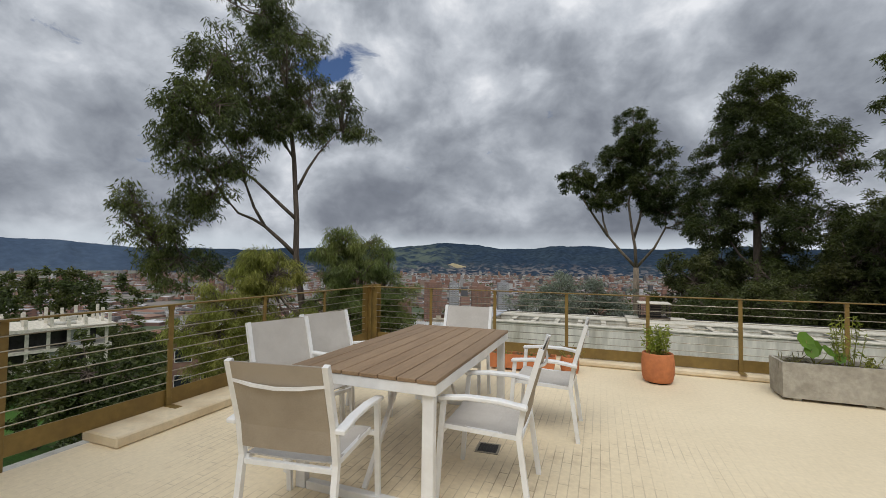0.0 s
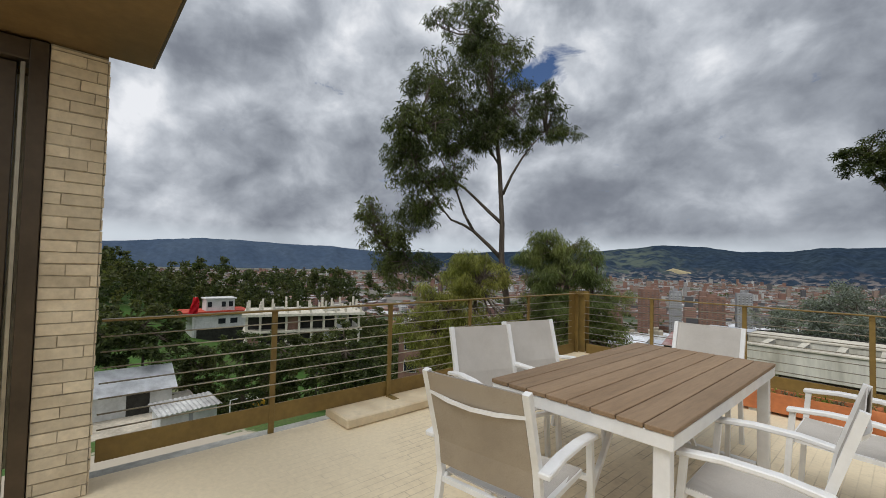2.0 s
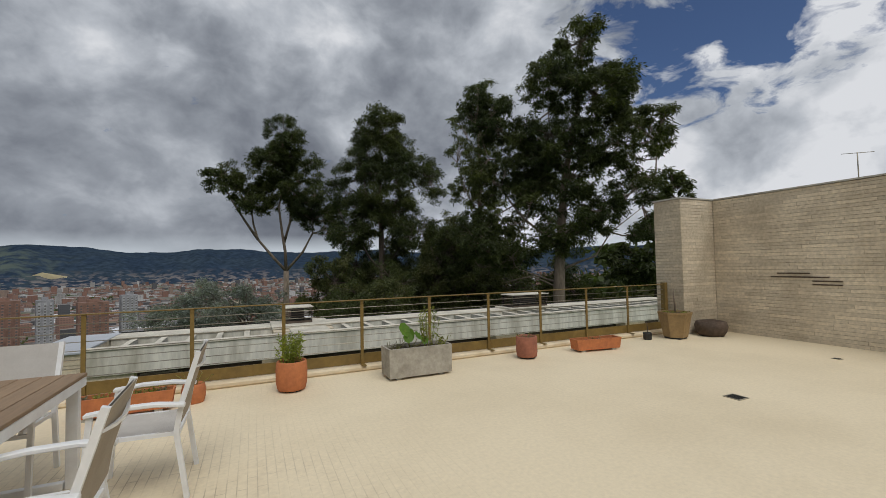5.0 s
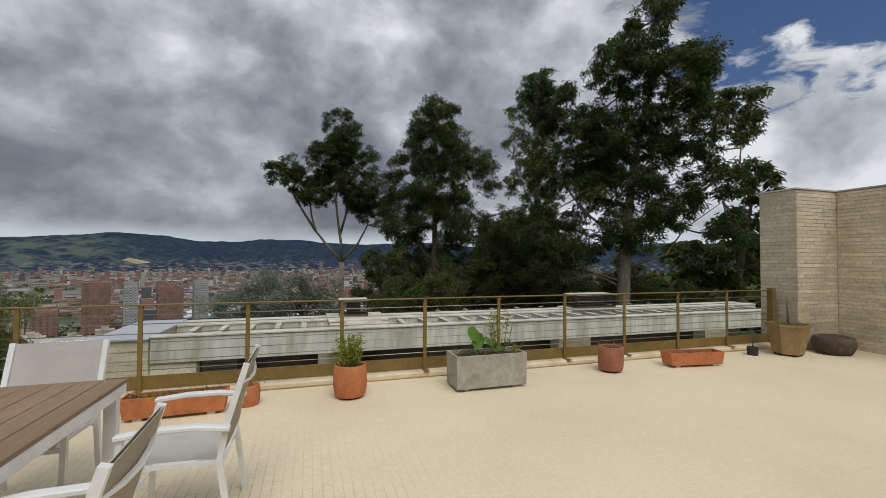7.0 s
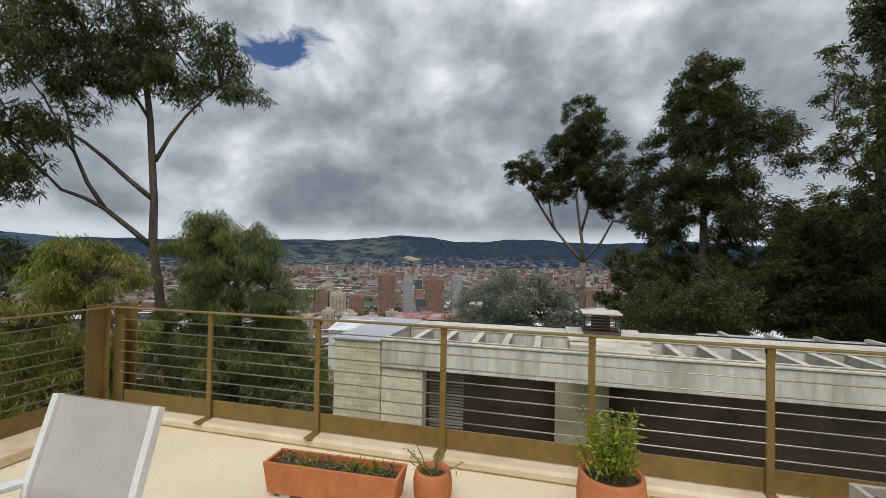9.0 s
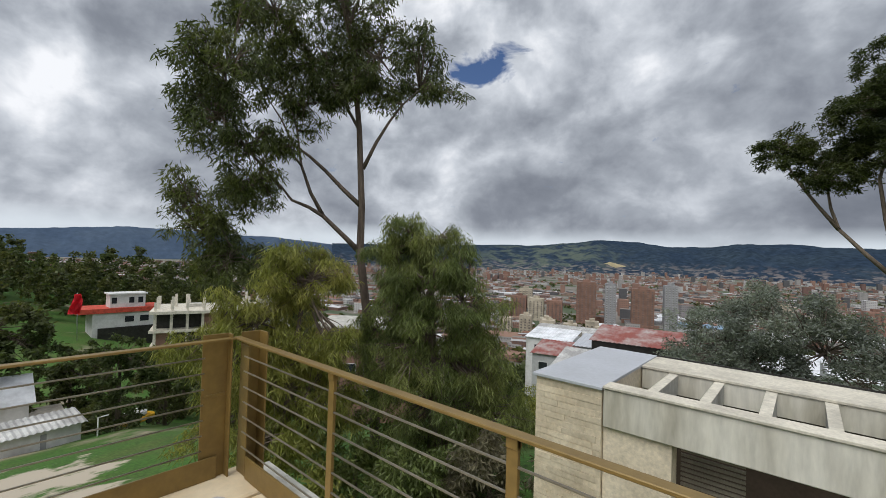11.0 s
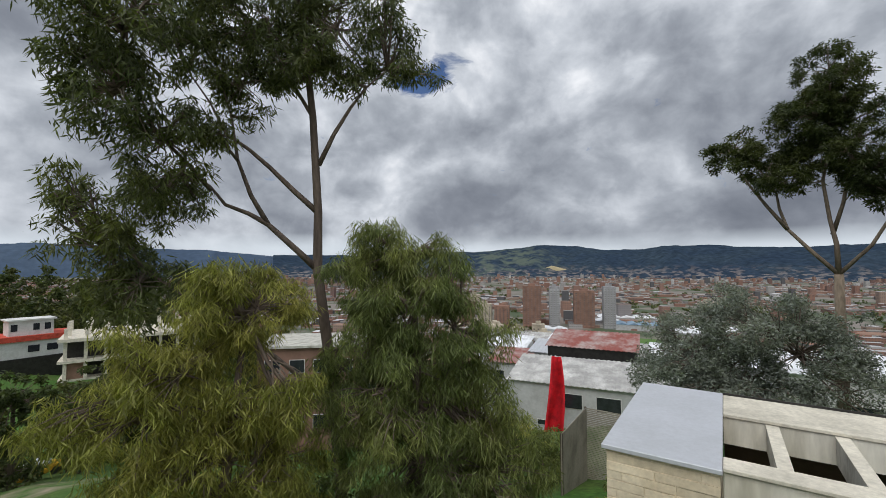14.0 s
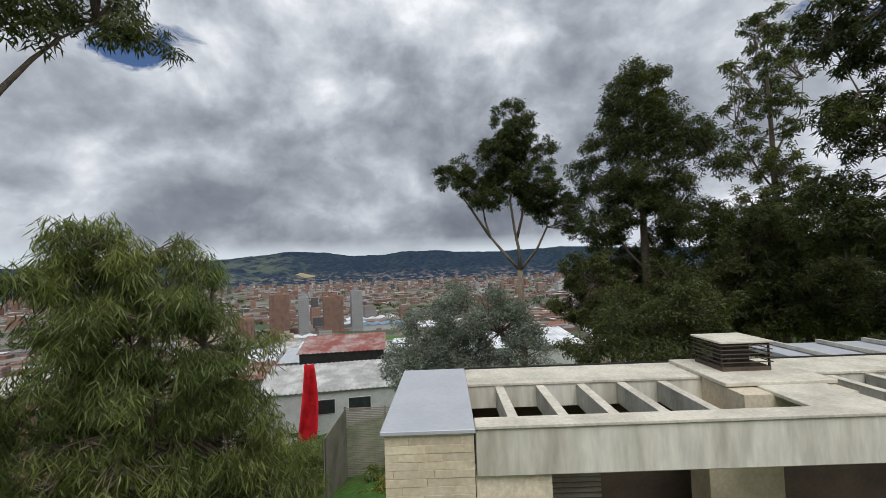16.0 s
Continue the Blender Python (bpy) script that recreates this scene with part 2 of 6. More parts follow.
M_EUC = leaf_mat("eucalyptus_leaves", (0.068, 0.084, 0.032), (0.10, 0.112, 0.032), 0.5)
M_EUCD = leaf_mat("dark_eucalyptus_leaves", (0.040, 0.054, 0.016), (0.070, 0.082, 0.020), 0.35)
M_WEEP = leaf_mat("weeping_leaves", (0.120, 0.152, 0.050), (0.20, 0.215, 0.07), 0.6)
M_OLIVE = leaf_mat("olive_leaves", (0.20, 0.21, 0.05), (0.29, 0.27, 0.075), 0.7)
M_GREYL = leaf_mat("grey_green_leaves", (0.16, 0.182, 0.162), (0.25, 0.27, 0.24), 0.6)
M_UNDER = leaf_mat("undergrowth_leaves", (0.062, 0.078, 0.026), (0.105, 0.105, 0.036), 0.3)
M_FOREST = leaf_mat("woodland_leaves", (0.058, 0.078, 0.025), (0.108, 0.108, 0.036), 0.08)
M_POTL = leaf_mat("yellow_green_leaves", (0.22, 0.25, 0.035), (0.14, 0.19, 0.03), 9)
M_BIGL = leaf_mat("bright_green_leaves", (0.16, 0.30, 0.03), (0.12, 0.25, 0.03), 9)
M_DRYL = leaf_mat("dry_grey_leaves", (0.17, 0.15, 0.10), (0.12, 0.115, 0.07), 9)


def ground_material():
    m, t, b, tex, mixc, spread, col, geo = material("hillside_ground", (0.044, 0.118, 0.012), 0.95, vary=0.5, second=(0.075, 0.115, 0.022), big=0.25, grain=5, bump=0.5)
    sp = t.nodes.new("ShaderNodeSeparateXYZ")
    t.links.new(geo.outputs["Position"], sp.inputs[0])
    dirt = spread(tex(0.06, 6), 0, 1, 0.60, 0.68)
    col = mixc(dirt, col, (0.30, 0.25, 0.18))
    # pale beaten track between the house and the yard
    away = t.nodes.new("ShaderNodeVectorMath")
    away.operation = "DISTANCE"
    t.links.new(geo.outputs["Position"], away.inputs[0])
    away.inputs[1].default_value = (-27, 1.0, -9.5)
    edge = t.nodes.new("ShaderNodeMath")
    edge.operation = "ADD"
    t.links.new(spread(away.outputs["Value"], 1.0, 0.0, 5.0, 13.0), edge.inputs[0])
    t.links.new(spread(tex(0.35, 5), -0.4, 0.4), edge.inputs[1])
    col = mixc(spread(edge.outputs[0], 0, 1, 0.45, 0.6), col, (0.46, 0.40, 0.31))
    urban = mixc(spread(tex(0.012, 8), 0, 1, 0.46, 0.56), (0.21, 0.185, 0.165), (0.07, 0.095, 0.05))
    col = mixc(spread(sp.outputs[1], 0, 1, 110, 200), col, urban)
    t.links.new(col, b.inputs["Base Color"])
    return m


M_GROUND = ground_material()


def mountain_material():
    # the blue in these base colours is haze of distance, painted on
    m, t, b, tex, mixc, spread, col, geo = material("hazed_wooded_mountain", (0.027, 0.043, 0.068), 1.0, vary=0.35, second=(0.036, 0.054, 0.074), big=0.0035, grain=0.025, bump=0, spec=0.0)
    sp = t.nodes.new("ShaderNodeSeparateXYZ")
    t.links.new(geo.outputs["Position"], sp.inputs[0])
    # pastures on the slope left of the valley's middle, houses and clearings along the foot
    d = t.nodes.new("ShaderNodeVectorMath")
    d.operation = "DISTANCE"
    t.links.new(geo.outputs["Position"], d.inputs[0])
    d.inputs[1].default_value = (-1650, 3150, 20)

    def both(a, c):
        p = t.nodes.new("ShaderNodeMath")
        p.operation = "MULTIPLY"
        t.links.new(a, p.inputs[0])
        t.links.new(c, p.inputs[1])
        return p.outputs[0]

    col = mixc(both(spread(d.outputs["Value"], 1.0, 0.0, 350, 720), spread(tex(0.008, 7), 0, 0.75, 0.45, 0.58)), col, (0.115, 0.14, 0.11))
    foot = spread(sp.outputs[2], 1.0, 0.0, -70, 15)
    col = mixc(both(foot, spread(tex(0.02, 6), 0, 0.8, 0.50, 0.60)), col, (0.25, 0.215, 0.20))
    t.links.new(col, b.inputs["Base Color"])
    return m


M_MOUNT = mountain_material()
# paler blue base colour: thicker haze painted onto the far range
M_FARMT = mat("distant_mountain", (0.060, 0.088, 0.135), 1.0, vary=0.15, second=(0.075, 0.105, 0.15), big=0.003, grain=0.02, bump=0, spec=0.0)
M_QUARRY = mat("bare_field", (0.42, 0.36, 0.22), 1.0, vary=0.1, big=0.01, grain=0.05, bump=0)


def city_material():
    """Brick reds, whites and greys, one per building, with flat roofs of their own colours and rows of windows."""
    m = bpy.data.materials.new("city_walls")
    m.use_nodes = True
    t = m.node_tree
    b = t.nodes["Principled BSDF"]
    b.inputs["Roughness"].default_value = 0.9
    geo = t.nodes.new("ShaderNodeNewGeometry")

    def one_of(src, cols):
        r = t.nodes.new("ShaderNodeValToRGB")
        r.color_ramp.interpolation = "CONSTANT"
        while len(r.color_ramp.elements) < len(cols):
            r.color_ramp.elements.new(0.5)
        for i, (e, c) in enumerate(zip(r.color_ramp.elements, cols)):
            e.position, e.color = i / len(cols), (*c, 1)
        t.links.new(src, r.inputs[0])
        return r.outputs[0]

    def calc(op, a, c):
        n = t.nodes.new("ShaderNodeMath")
        n.operation = op
        for i, v in enumerate((a, c)):
            if isinstance(v, (int, float)):
                n.inputs[i].default_value = v
            else:
                t.links.new(v, n.inputs[i])
        return n.outputs[0]

    def blend(fac, a, c, kind="MIX"):
        n = t.nodes.new("ShaderNodeMixRGB")
        n.blend_type = kind
        for i, v in enumerate((fac, a, c)):
            if isinstance(v, (int, float)):
                n.inputs[i].default_value = v
            elif isinstance(v, tuple):
                n.inputs[i].default_value = (*v, 1)
            else:
                t.links.new(v, n.inputs[i])
        return n.outputs[0]

    dice = geo.outputs["Random Per Island"]
    wall = one_of(dice, [(0.27, 0.145, 0.105), (0.30, 0.18, 0.135), (0.22, 0.205, 0.20), (0.18, 0.105, 0.085), (0.35, 0.335, 0.32), (0.10, 0.10, 0.105), (0.29, 0.21, 0.165), (0.50, 0.49, 0.48), (0.25, 0.135, 0.10), (0.28, 0.165, 0.125)])
    again = calc("FRACT", calc("MULTIPLY", dice, 37.0), 0.0)
    roof = one_of(again, [(0.19, 0.175, 0.165), (0.24, 0.12, 0.08), (0.38, 0.38, 0.385), (0.13, 0.12, 0.115), (0.26, 0.155, 0.11), (0.58, 0.58, 0.59), (0.22, 0.20, 0.18)])
    sp = t.nodes.new("ShaderNodeSeparateXYZ")
    t.links.new(geo.outputs["Position"], sp.inputs[0])
    floors = calc("LESS_THAN", calc("FRACT", calc("DIVIDE", sp.outputs[2], 2.9), 0.0), 0.45)
    bays = calc("LESS_THAN", calc("FRACT", calc("DIVIDE", calc("ADD", sp.outputs[0], sp.outputs[1]), 3.6), 0.0), 0.55)
    wall = blend(calc("MULTIPLY", calc("MULTIPLY", floors, bays), 0.6), wall, (0.07, 0.07, 0.08))
    nz = t.nodes.new("ShaderNodeSeparateXYZ")
    t.links.new(geo.outputs["Normal"], nz.inputs[0])
    t.links.new(blend(calc("GREATER_THAN", nz.outputs[2], 0.5), wall, roof), b.inputs["Base Color"])
    return m


M_CITY = city_material()
M_REDB = mat("red_brick_render", (0.28, 0.165, 0.125), 0.9, vary=0.1, grain=2, big=0.2, bump=0, obj=0.2)
M_BEIGE = mat("beige_render", (0.52, 0.46, 0.36), 0.9, vary=0.1, grain=2, big=0.2, bump=0, obj=0.15)
M_GREYR = mat("grey_render", (0.36, 0.36, 0.37), 0.9, vary=0.1, grain=2, big=0.2, bump=0, obj=0.15)
M_WALLW = mat("white_render", (0.66, 0.66, 0.65), 0.9, vary=0.08, grain=3, big=0.6, second=(0.52, 0.52, 0.5), bump=0.1)
M_PALEG = mat("pale_grey_render", (0.46, 0.465, 0.47), 0.9, vary=0.1, grain=3, big=0.5, second=(0.36, 0.36, 0.36), bump=0.1)
M_FARGLASS = mat("far_window_bands", (0.13, 0.115, 0.11), 0.4, vary=0.2, grain=2, big=0.3, bump=0)
M_GLASS = mat("dark_window_glass", (0.03, 0.034, 0.04), 0.12, vary=0.2, bump=0, spec=0.6)
M_ROOFW = mat("white_sheet_roof", (0.82, 0.84, 0.87), 0.5, vary=0.05, big=0.5, bump=0.1)
M_ROOFB = mat("blue_sheet_roof", (0.22, 0.34, 0.46), 0.5, vary=0.08, big=0.2, grain=1, bump=0)
M_TURF = mat("field_turf", (0.075, 0.16, 0.03), 0.95, vary=0.2, second=(0.11, 0.17, 0.05), big=0.06, grain=1, bump=0)
M_ROOFG = mat("grey_metal_roof", (0.50, 0.52, 0.56), 0.5, 0.1, vary=0.06, second=(0.45, 0.47, 0.50), big=1.2, bump=0.1)
M_ROOFC = mat("corrugated_cement_roof", (0.34, 0.335, 0.325), 0.9, vary=0.3, second=(0.60, 0.60, 0.58), big=0.5, bump=0.3)
M_ROOFR = mat("red_sheet_roof", (0.26, 0.075, 0.06), 0.7, vary=0.2, second=(0.42, 0.36, 0.34), big=0.5, bump=0.1)
M_RED = mat("red_cloth", (0.72, 0.015, 0.03), 0.75, vary=0.1, big=1.5, bump=0.1)
M_REDP = mat("red_parapet", (0.58, 0.085, 0.05), 0.8, vary=0.08, bump=0)
M_FENCE = mat("slatted_fence", (0.30, 0.27, 0.22), 0.7, vary=0.15, bump=0.1)
# also colours the pergola's back wall, dark in place of the shade there
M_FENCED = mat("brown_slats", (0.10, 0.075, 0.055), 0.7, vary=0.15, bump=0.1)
M_PATH = mat("pale_dirt_yard", (0.56, 0.50, 0.40), 0.95, vary=0.2, grain=3, big=0.3, bump=0.2)
M_YELLOW = mat("yellow_paint", (0.75, 0.42, 0.03), 0.5, vary=0.05, bump=0)


# ---- building helpers ----
def part(name, bm, material_, parent=None, label=""):
    me = bpy.data.meshes.new(name)
    bm.to_mesh(me)
    bm.free()
    me.materials.append(material_)
    ob = new(name, me)
    ob.parent = parent
    if label:
        ob["label"] = label
    return ob


def thing(name, at, rz=0, label="", category="", group="", kind=""):
    e = new(name)
    e.empty_display_size = 0.1
    e.matrix_world = pose(*at, 0, 0, rz)
    return tagged(e, label, category, group, kind)


def box(bm, x0, y0, z0, x1, y1, z1, bevel=0.0):
    r = bmesh.ops.create_cube(bm, size=1)
    for v in r["verts"]:
        v.co = Vector((x0 + (v.co.x + 0.5) * (x1 - x0), y0 + (v.co.y + 0.5) * (y1 - y0), z0 + (v.co.z + 0.5) * (z1 - z0)))
    if bevel:
        es = {e for v in r["verts"] for e in v.link_edges}
        bmesh.ops.bevel(bm, geom=list(es), offset=bevel, segments=1, affect="EDGES")
    return bm


def boxes(*bs, bevel=0.0):
    bm = bmesh.new()
    for b in bs:
        box(bm, *b, bevel=bevel)
    return bm


def tube(bm, pts, radii, sides=6, cap=True):
    """A swept round or square bar along points."""
    pts = [Vector(p) for p in pts]
    if not isinstance(radii, (list, tuple)):
        radii = [radii] * len(pts)
    rings = []
    ref = None
    for i, p in enumerate(pts):
        d = (pts[min(i + 1, len(pts) - 1)] - pts[max(i - 1, 0)]).normalized()
        if ref is None:
            ref = Vector((1, 0, 0)) if abs(d.x) < 0.8 else Vector((0, 1, 0))
        u = (ref - d * ref.dot(d)).normalized()
        w = d.cross(u)
        ref = u
        off = math.pi / sides if sides == 4 else 0
        rings.append([bm.verts.new(p + radii[i] * (math.cos(off + 2 * math.pi * k / sides) * u + math.sin(off + 2 * math.pi * k / sides) * w)) for k in range(sides)])
    for a, b in zip(rings, rings[1:]):
        for k in range(sides):
            f = bm.faces.new((a[k], a[(k + 1) % sides], b[(k + 1) % sides], b[k]))
            f.smooth = sides > 4
    if cap:
        bm.faces.new(rings[0][::-1])
        bm.faces.new(rings[-1])
    return bm


def lathe(bm, prof, sides=28, square=0.0):
    rings = []
    for r, z in prof:
        ring = []
        for k in range(sides):
            a = 2 * math.pi * k / sides
            ring.append(bm.verts.new((r * math.cos(a), r * math.sin(a), z)))
        rings.append(ring)
    for a, b in zip(rings, rings[1:]):
        for k in range(sides):
            f = bm.faces.new((a[k], a[(k + 1) % sides], b[(k + 1) % sides], b[k]))
            f.smooth = sides > 8
    bm.faces.new(rings[0][::-1])
    bm.faces.new(rings[-1])
    return bm


def corrugated(x0, x1, y0, y1, z0, z1, n):
    """One corrugated sheet from a low eave at y0 to a high edge at y1."""
    bm = bmesh.new()
    rows = []
    for y, z in ((y0, z0), (y1, z1)):
        rows.append([bm.verts.new((x0 + (x1 - x0) * i / n, y, z + (0.09 if i % 2 else 0.0))) for i in range(n + 1)])
    for i in range(n):
        bm.faces.new((rows[0][i], rows[0][i + 1], rows[1][i + 1], rows[1][i]))
    r = bmesh.ops.extrude_face_region(bm, geom=list(bm.faces))
    for v in r["geom"]:
        if isinstance(v, bmesh.types.BMVert):
            v.co.z += 0.05
    bmesh.ops.recalc_face_normals(bm, faces=bm.faces)
    return bm


def raw_mesh(name, verts, faces, material_, parent=None, smooth=False):
    me = bpy.data.meshes.new(name)
    n, k = len(faces), faces.shape[1]
    me.vertices.add(len(verts))
    me.vertices.foreach_set("co", np.asarray(verts, np.float32).ravel())
    me.loops.add(n * k)
    me.loops.foreach_set("vertex_index", np.asarray(faces, np.int32).ravel())
    me.polygons.add(n)
    me.polygons.foreach_set("loop_start", np.arange(0, n * k, k, dtype=np.int32))
    me.update(calc_edges=True)
    me.polygons.foreach_set("use_smooth", np.full(n, smooth, bool))
    me.materials.append(material_)
    ob = new(name, me)
    ob.parent = parent
    return ob


def leaves(rng, centers, spread_, n, length, width, droop=0.6):
    """Quads for n leaves round each centre; droop: how far they hang down."""
    c = np.repeat(centers, n, axis=0)
    k = len(c)
    u = rng.normal(size=(k, 3))
    u *= rng.random((k, 1)) ** 0.45 / np.linalg.norm(u, axis=1)[:, None]
    p = c + u * 1.45 * np.asarray(spread_)
    d = rng.normal(size=(k, 3))
    d[:, 2] = d[:, 2] * (1 - droop) - droop * 1.6
    d /= np.linalg.norm(d, axis=1)[:, None]
    s = np.cross(d, rng.normal(size=(k, 3)))
    s /= np.linalg.norm(s, axis=1)[:, None] + 1e-9
    ln = length * rng.uniform(0.6, 1.4, (k, 1))
    wd = width * rng.uniform(0.7, 1.3, (k, 1))
    a, b = p, p + d * ln
    m = p + d * ln * 0.45
    v = np.stack([a, m + s * wd / 2, b, m - s * wd / 2], 1).reshape(-1, 3)
    f = np.arange(4 * k).reshape(-1, 4)
    return v, f


def tree(name, base, label, trunk, limbs, blobs, leaf, bark, leaf_size, clumps, per, seed, droop=0.6, tight=0.3, gaps=0.36, depth=1.0, twig=True, category="tree", ragged=5):
    """trunk: points with radii; limbs: lists of points; blobs: centre, width and height of the masses of its crown."""
    rng = np.random.default_rng(seed)
    root = thing(name, base, 0, label, category)
    o = Vector(base)
    bm = bmesh.new()
    tube(bm, [Vector(p[:3]) - o for p in trunk], [p[3] for p in trunk], 9)
    part("trunk", bm, bark, root)
    ends = []
    for pts in limbs:
        pv = [Vector(p) for p in pts[1:]]
        fine = []
        for a, b in zip(pv, pv[1:]):
            for s in (0, 0.5):
                q = a.lerp(b, s)
                fine.append(q - o + Vector(rng.normal(size=3)) * (0.04 * (b - a).length if s else 0))
        fine.append(pv[-1] - o)
        bm = bmesh.new()
        tube(bm, fine, [pts[0] * (1 - 0.8 * i / (len(fine) - 1)) for i in range(len(fine))], 6)
        part("limb", bm, bark, root)
        ends += [Vector(p) for p in fine[1:]]
    bm = bmesh.new()
    cs = []
    if ragged:
        extra = []
        for x, y, z, rx, rz in blobs:
            for _ in range(ragged):
                d = rng.normal(size=3)
                d /= np.linalg.norm(d)
                far = rng.uniform(0.7, 1.2)
                size = rng.uniform(0.28, 0.6)
                extra.append((x + d[0] * rx * far, y + d[1] * rx * far, z + d[2] * rz * far, rx * size, rz * size * 0.9))
        blobs = [(x, y, z, rx * 0.98, rz * 0.98) for x, y, z, rx, rz in blobs] + extra
    vol = sum(b[3] ** 2 * b[4] for b in blobs)
    for x, y, z, rx, rz in blobs:
        m = max(4, int(clumps * (rx ** 2 * rz) / vol * 0.7 + clumps / len(blobs) * 0.3))
        u = rng.normal(size=(m, 3))
        u /= np.linalg.norm(u, axis=1)[:, None]
        u *= rng.uniform(0.12, 1.0, (m, 1)) ** 0.4
        q = np.array([x, y, z]) - np.array(base) + u * np.array([rx * depth, rx * depth, rz])
        if gaps:
            keep = np.array([noise.noise(Vector(v * 1.3 / max(0.6, min(b[3] for b in blobs) * 2.2) + seed)) > gaps - 0.5 for v in q])
            q = q[keep] if keep.any() else q[:3]
        cs.append(q)
        if twig:
            hub = Vector((x, y, z)) - o
            near = min(ends + [Vector(p[:3]) - o for p in trunk], key=lambda e: (e - hub).length)
            tube(bm, [near, near.lerp(hub, 0.5) + Vector((0, 0, -0.08 * (hub - near).length)), hub], [0.035 + 0.02 * rx, 0.03, 0.012 + 0.01 * rx], 5)
            for w in q[:: max(1, len(q) // 26)]:
                e = Vector(w)
                s = near.lerp(hub, rng.uniform(0.4, 1.0))
                tube(bm, [s, s.lerp(e, 0.55) + Vector((0, 0, 0.06 * (e - s).length)), e], [0.014 + 0.008 * rx, 0.01, 0.004], 4, False)
    if len(bm.verts):
        part("twig", bm, bark, root)["kind"] = "stuff"
    else:
        bm.free()
    cs = np.concatenate(cs)
    sp = tight * float(np.mean([b[3] for b in blobs])) * (1.35 if ragged else 1)
    v, f = leaves(rng, cs, (sp, sp, sp * 0.8), per, *leaf_size, droop)
    raw_mesh("crown", v, f, leaf, root)
    return root


# ---- ground, city and mountains ----
def ground_z(x, y):
    left = min(max(-4 - x, 0) * 0.27, 16.0) if x > -70 else 16.0
    if x < -75:
        left = max(16.0 - (-75 - x) * 0.045, 6.0)
    ahead = max(y - 15, 0) * 0.25
    back = max(-y - 2, 0) * 0.02
    z = -3.2 - left - ahead + back
    if x > 10:
        z += min((x - 10) * 0.04, 3.0)
    return max(z, -80.0)


def build_ground():
    xs = np.unique(np.concatenate([np.linspace(-80, 60, 57), np.linspace(-400, 400, 54), np.linspace(-4800, 4800, 41)]))
    ys = np.unique(np.concatenate([np.linspace(-60, 80, 57), np.linspace(-400, 500, 61), np.linspace(-4800, 4800, 41)]))
    v = np.array([(x, y, ground_z(x, y) + (0.25 * noise.noise((x * 0.15, y * 0.15, 0)) if abs(x) > 12 or y > 20 else 0)) for y in ys for x in xs])
    w = len(xs)
    f = np.array([(j * w + i, j * w + i + 1, (j + 1) * w + i + 1, (j + 1) * w + i) for j in range(len(ys) - 1) for i in range(w - 1)])
    tagged(raw_mesh("ground", v, f, M_GROUND, smooth=True), "grassy hillside falling away to the city plain", "ground", kind="structure")


build_ground()


def ridge_range(name, label, a0, a1, near, far, humps, base, m, cols, seed):
    """A belt of hills from bearing a0 to a1; humps: bearing, breadth and rise of its summits, as slopes seen from the terrace."""
    rows = 22
    v = []
    for j in range(rows):
        s = j / (rows - 1)
        r = near + (far - near) * s
        for i in range(cols):
            a = a0 + (a1 - a0) * i / (cols - 1)
            slope = base + sum(h * math.exp(-((a - c) / w) ** 2) for c, w, h in humps)
            slope += 0.0022 * noise.noise((a * 0.35, seed, 0)) + 0.0009 * noise.noise((a * 1.3, seed, 5))
            top = 82 + slope * (near + (far - near) * 0.8)
            h = top * math.sin(min(s * 1.25, 1) * math.pi / 2) ** 1.35
            spur = noise.noise((a * 0.4, s * 1.2, seed + 2)) + 0.5 * noise.noise((a * 1.2, s * 4, seed + 7))
            h += 34 * math.sin(min(s, 0.8) / 0.8 * math.pi) * spur
            t = radians(a)
            v.append((-r * math.sin(t), r * math.cos(t), -82 + h))
    f = np.array([(j * cols + i, (j + 1) * cols + i, (j + 1) * cols + i + 1, j * cols + i + 1) for j in range(rows - 1) for i in range(cols - 1)])
    tagged(raw_mesh(name, np.array(v), f, m, smooth=True), label, "mountains", kind="structure")


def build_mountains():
    ridge_range("mountain_range", "long dark wooded ridge beyond the city, tinted blue for haze", -62, 56, 3050, 4450, [(19.5, 7.5, 0.022), (3.0, 7.0, 0.018), (-14, 9.0, 0.014), (34, 8, 0.008), (-46, 9, 0.012)], 0.025, M_MOUNT, 260, 0.3)
    ridge_range("far_range", "distant mountain behind the woods, blue haze put into its colour", 46, 100, 3900, 4700, [(76, 10.5, 0.019), (63, 5, 0.008)], 0.021, M_FARMT, 110, 5.1)


build_mountains()


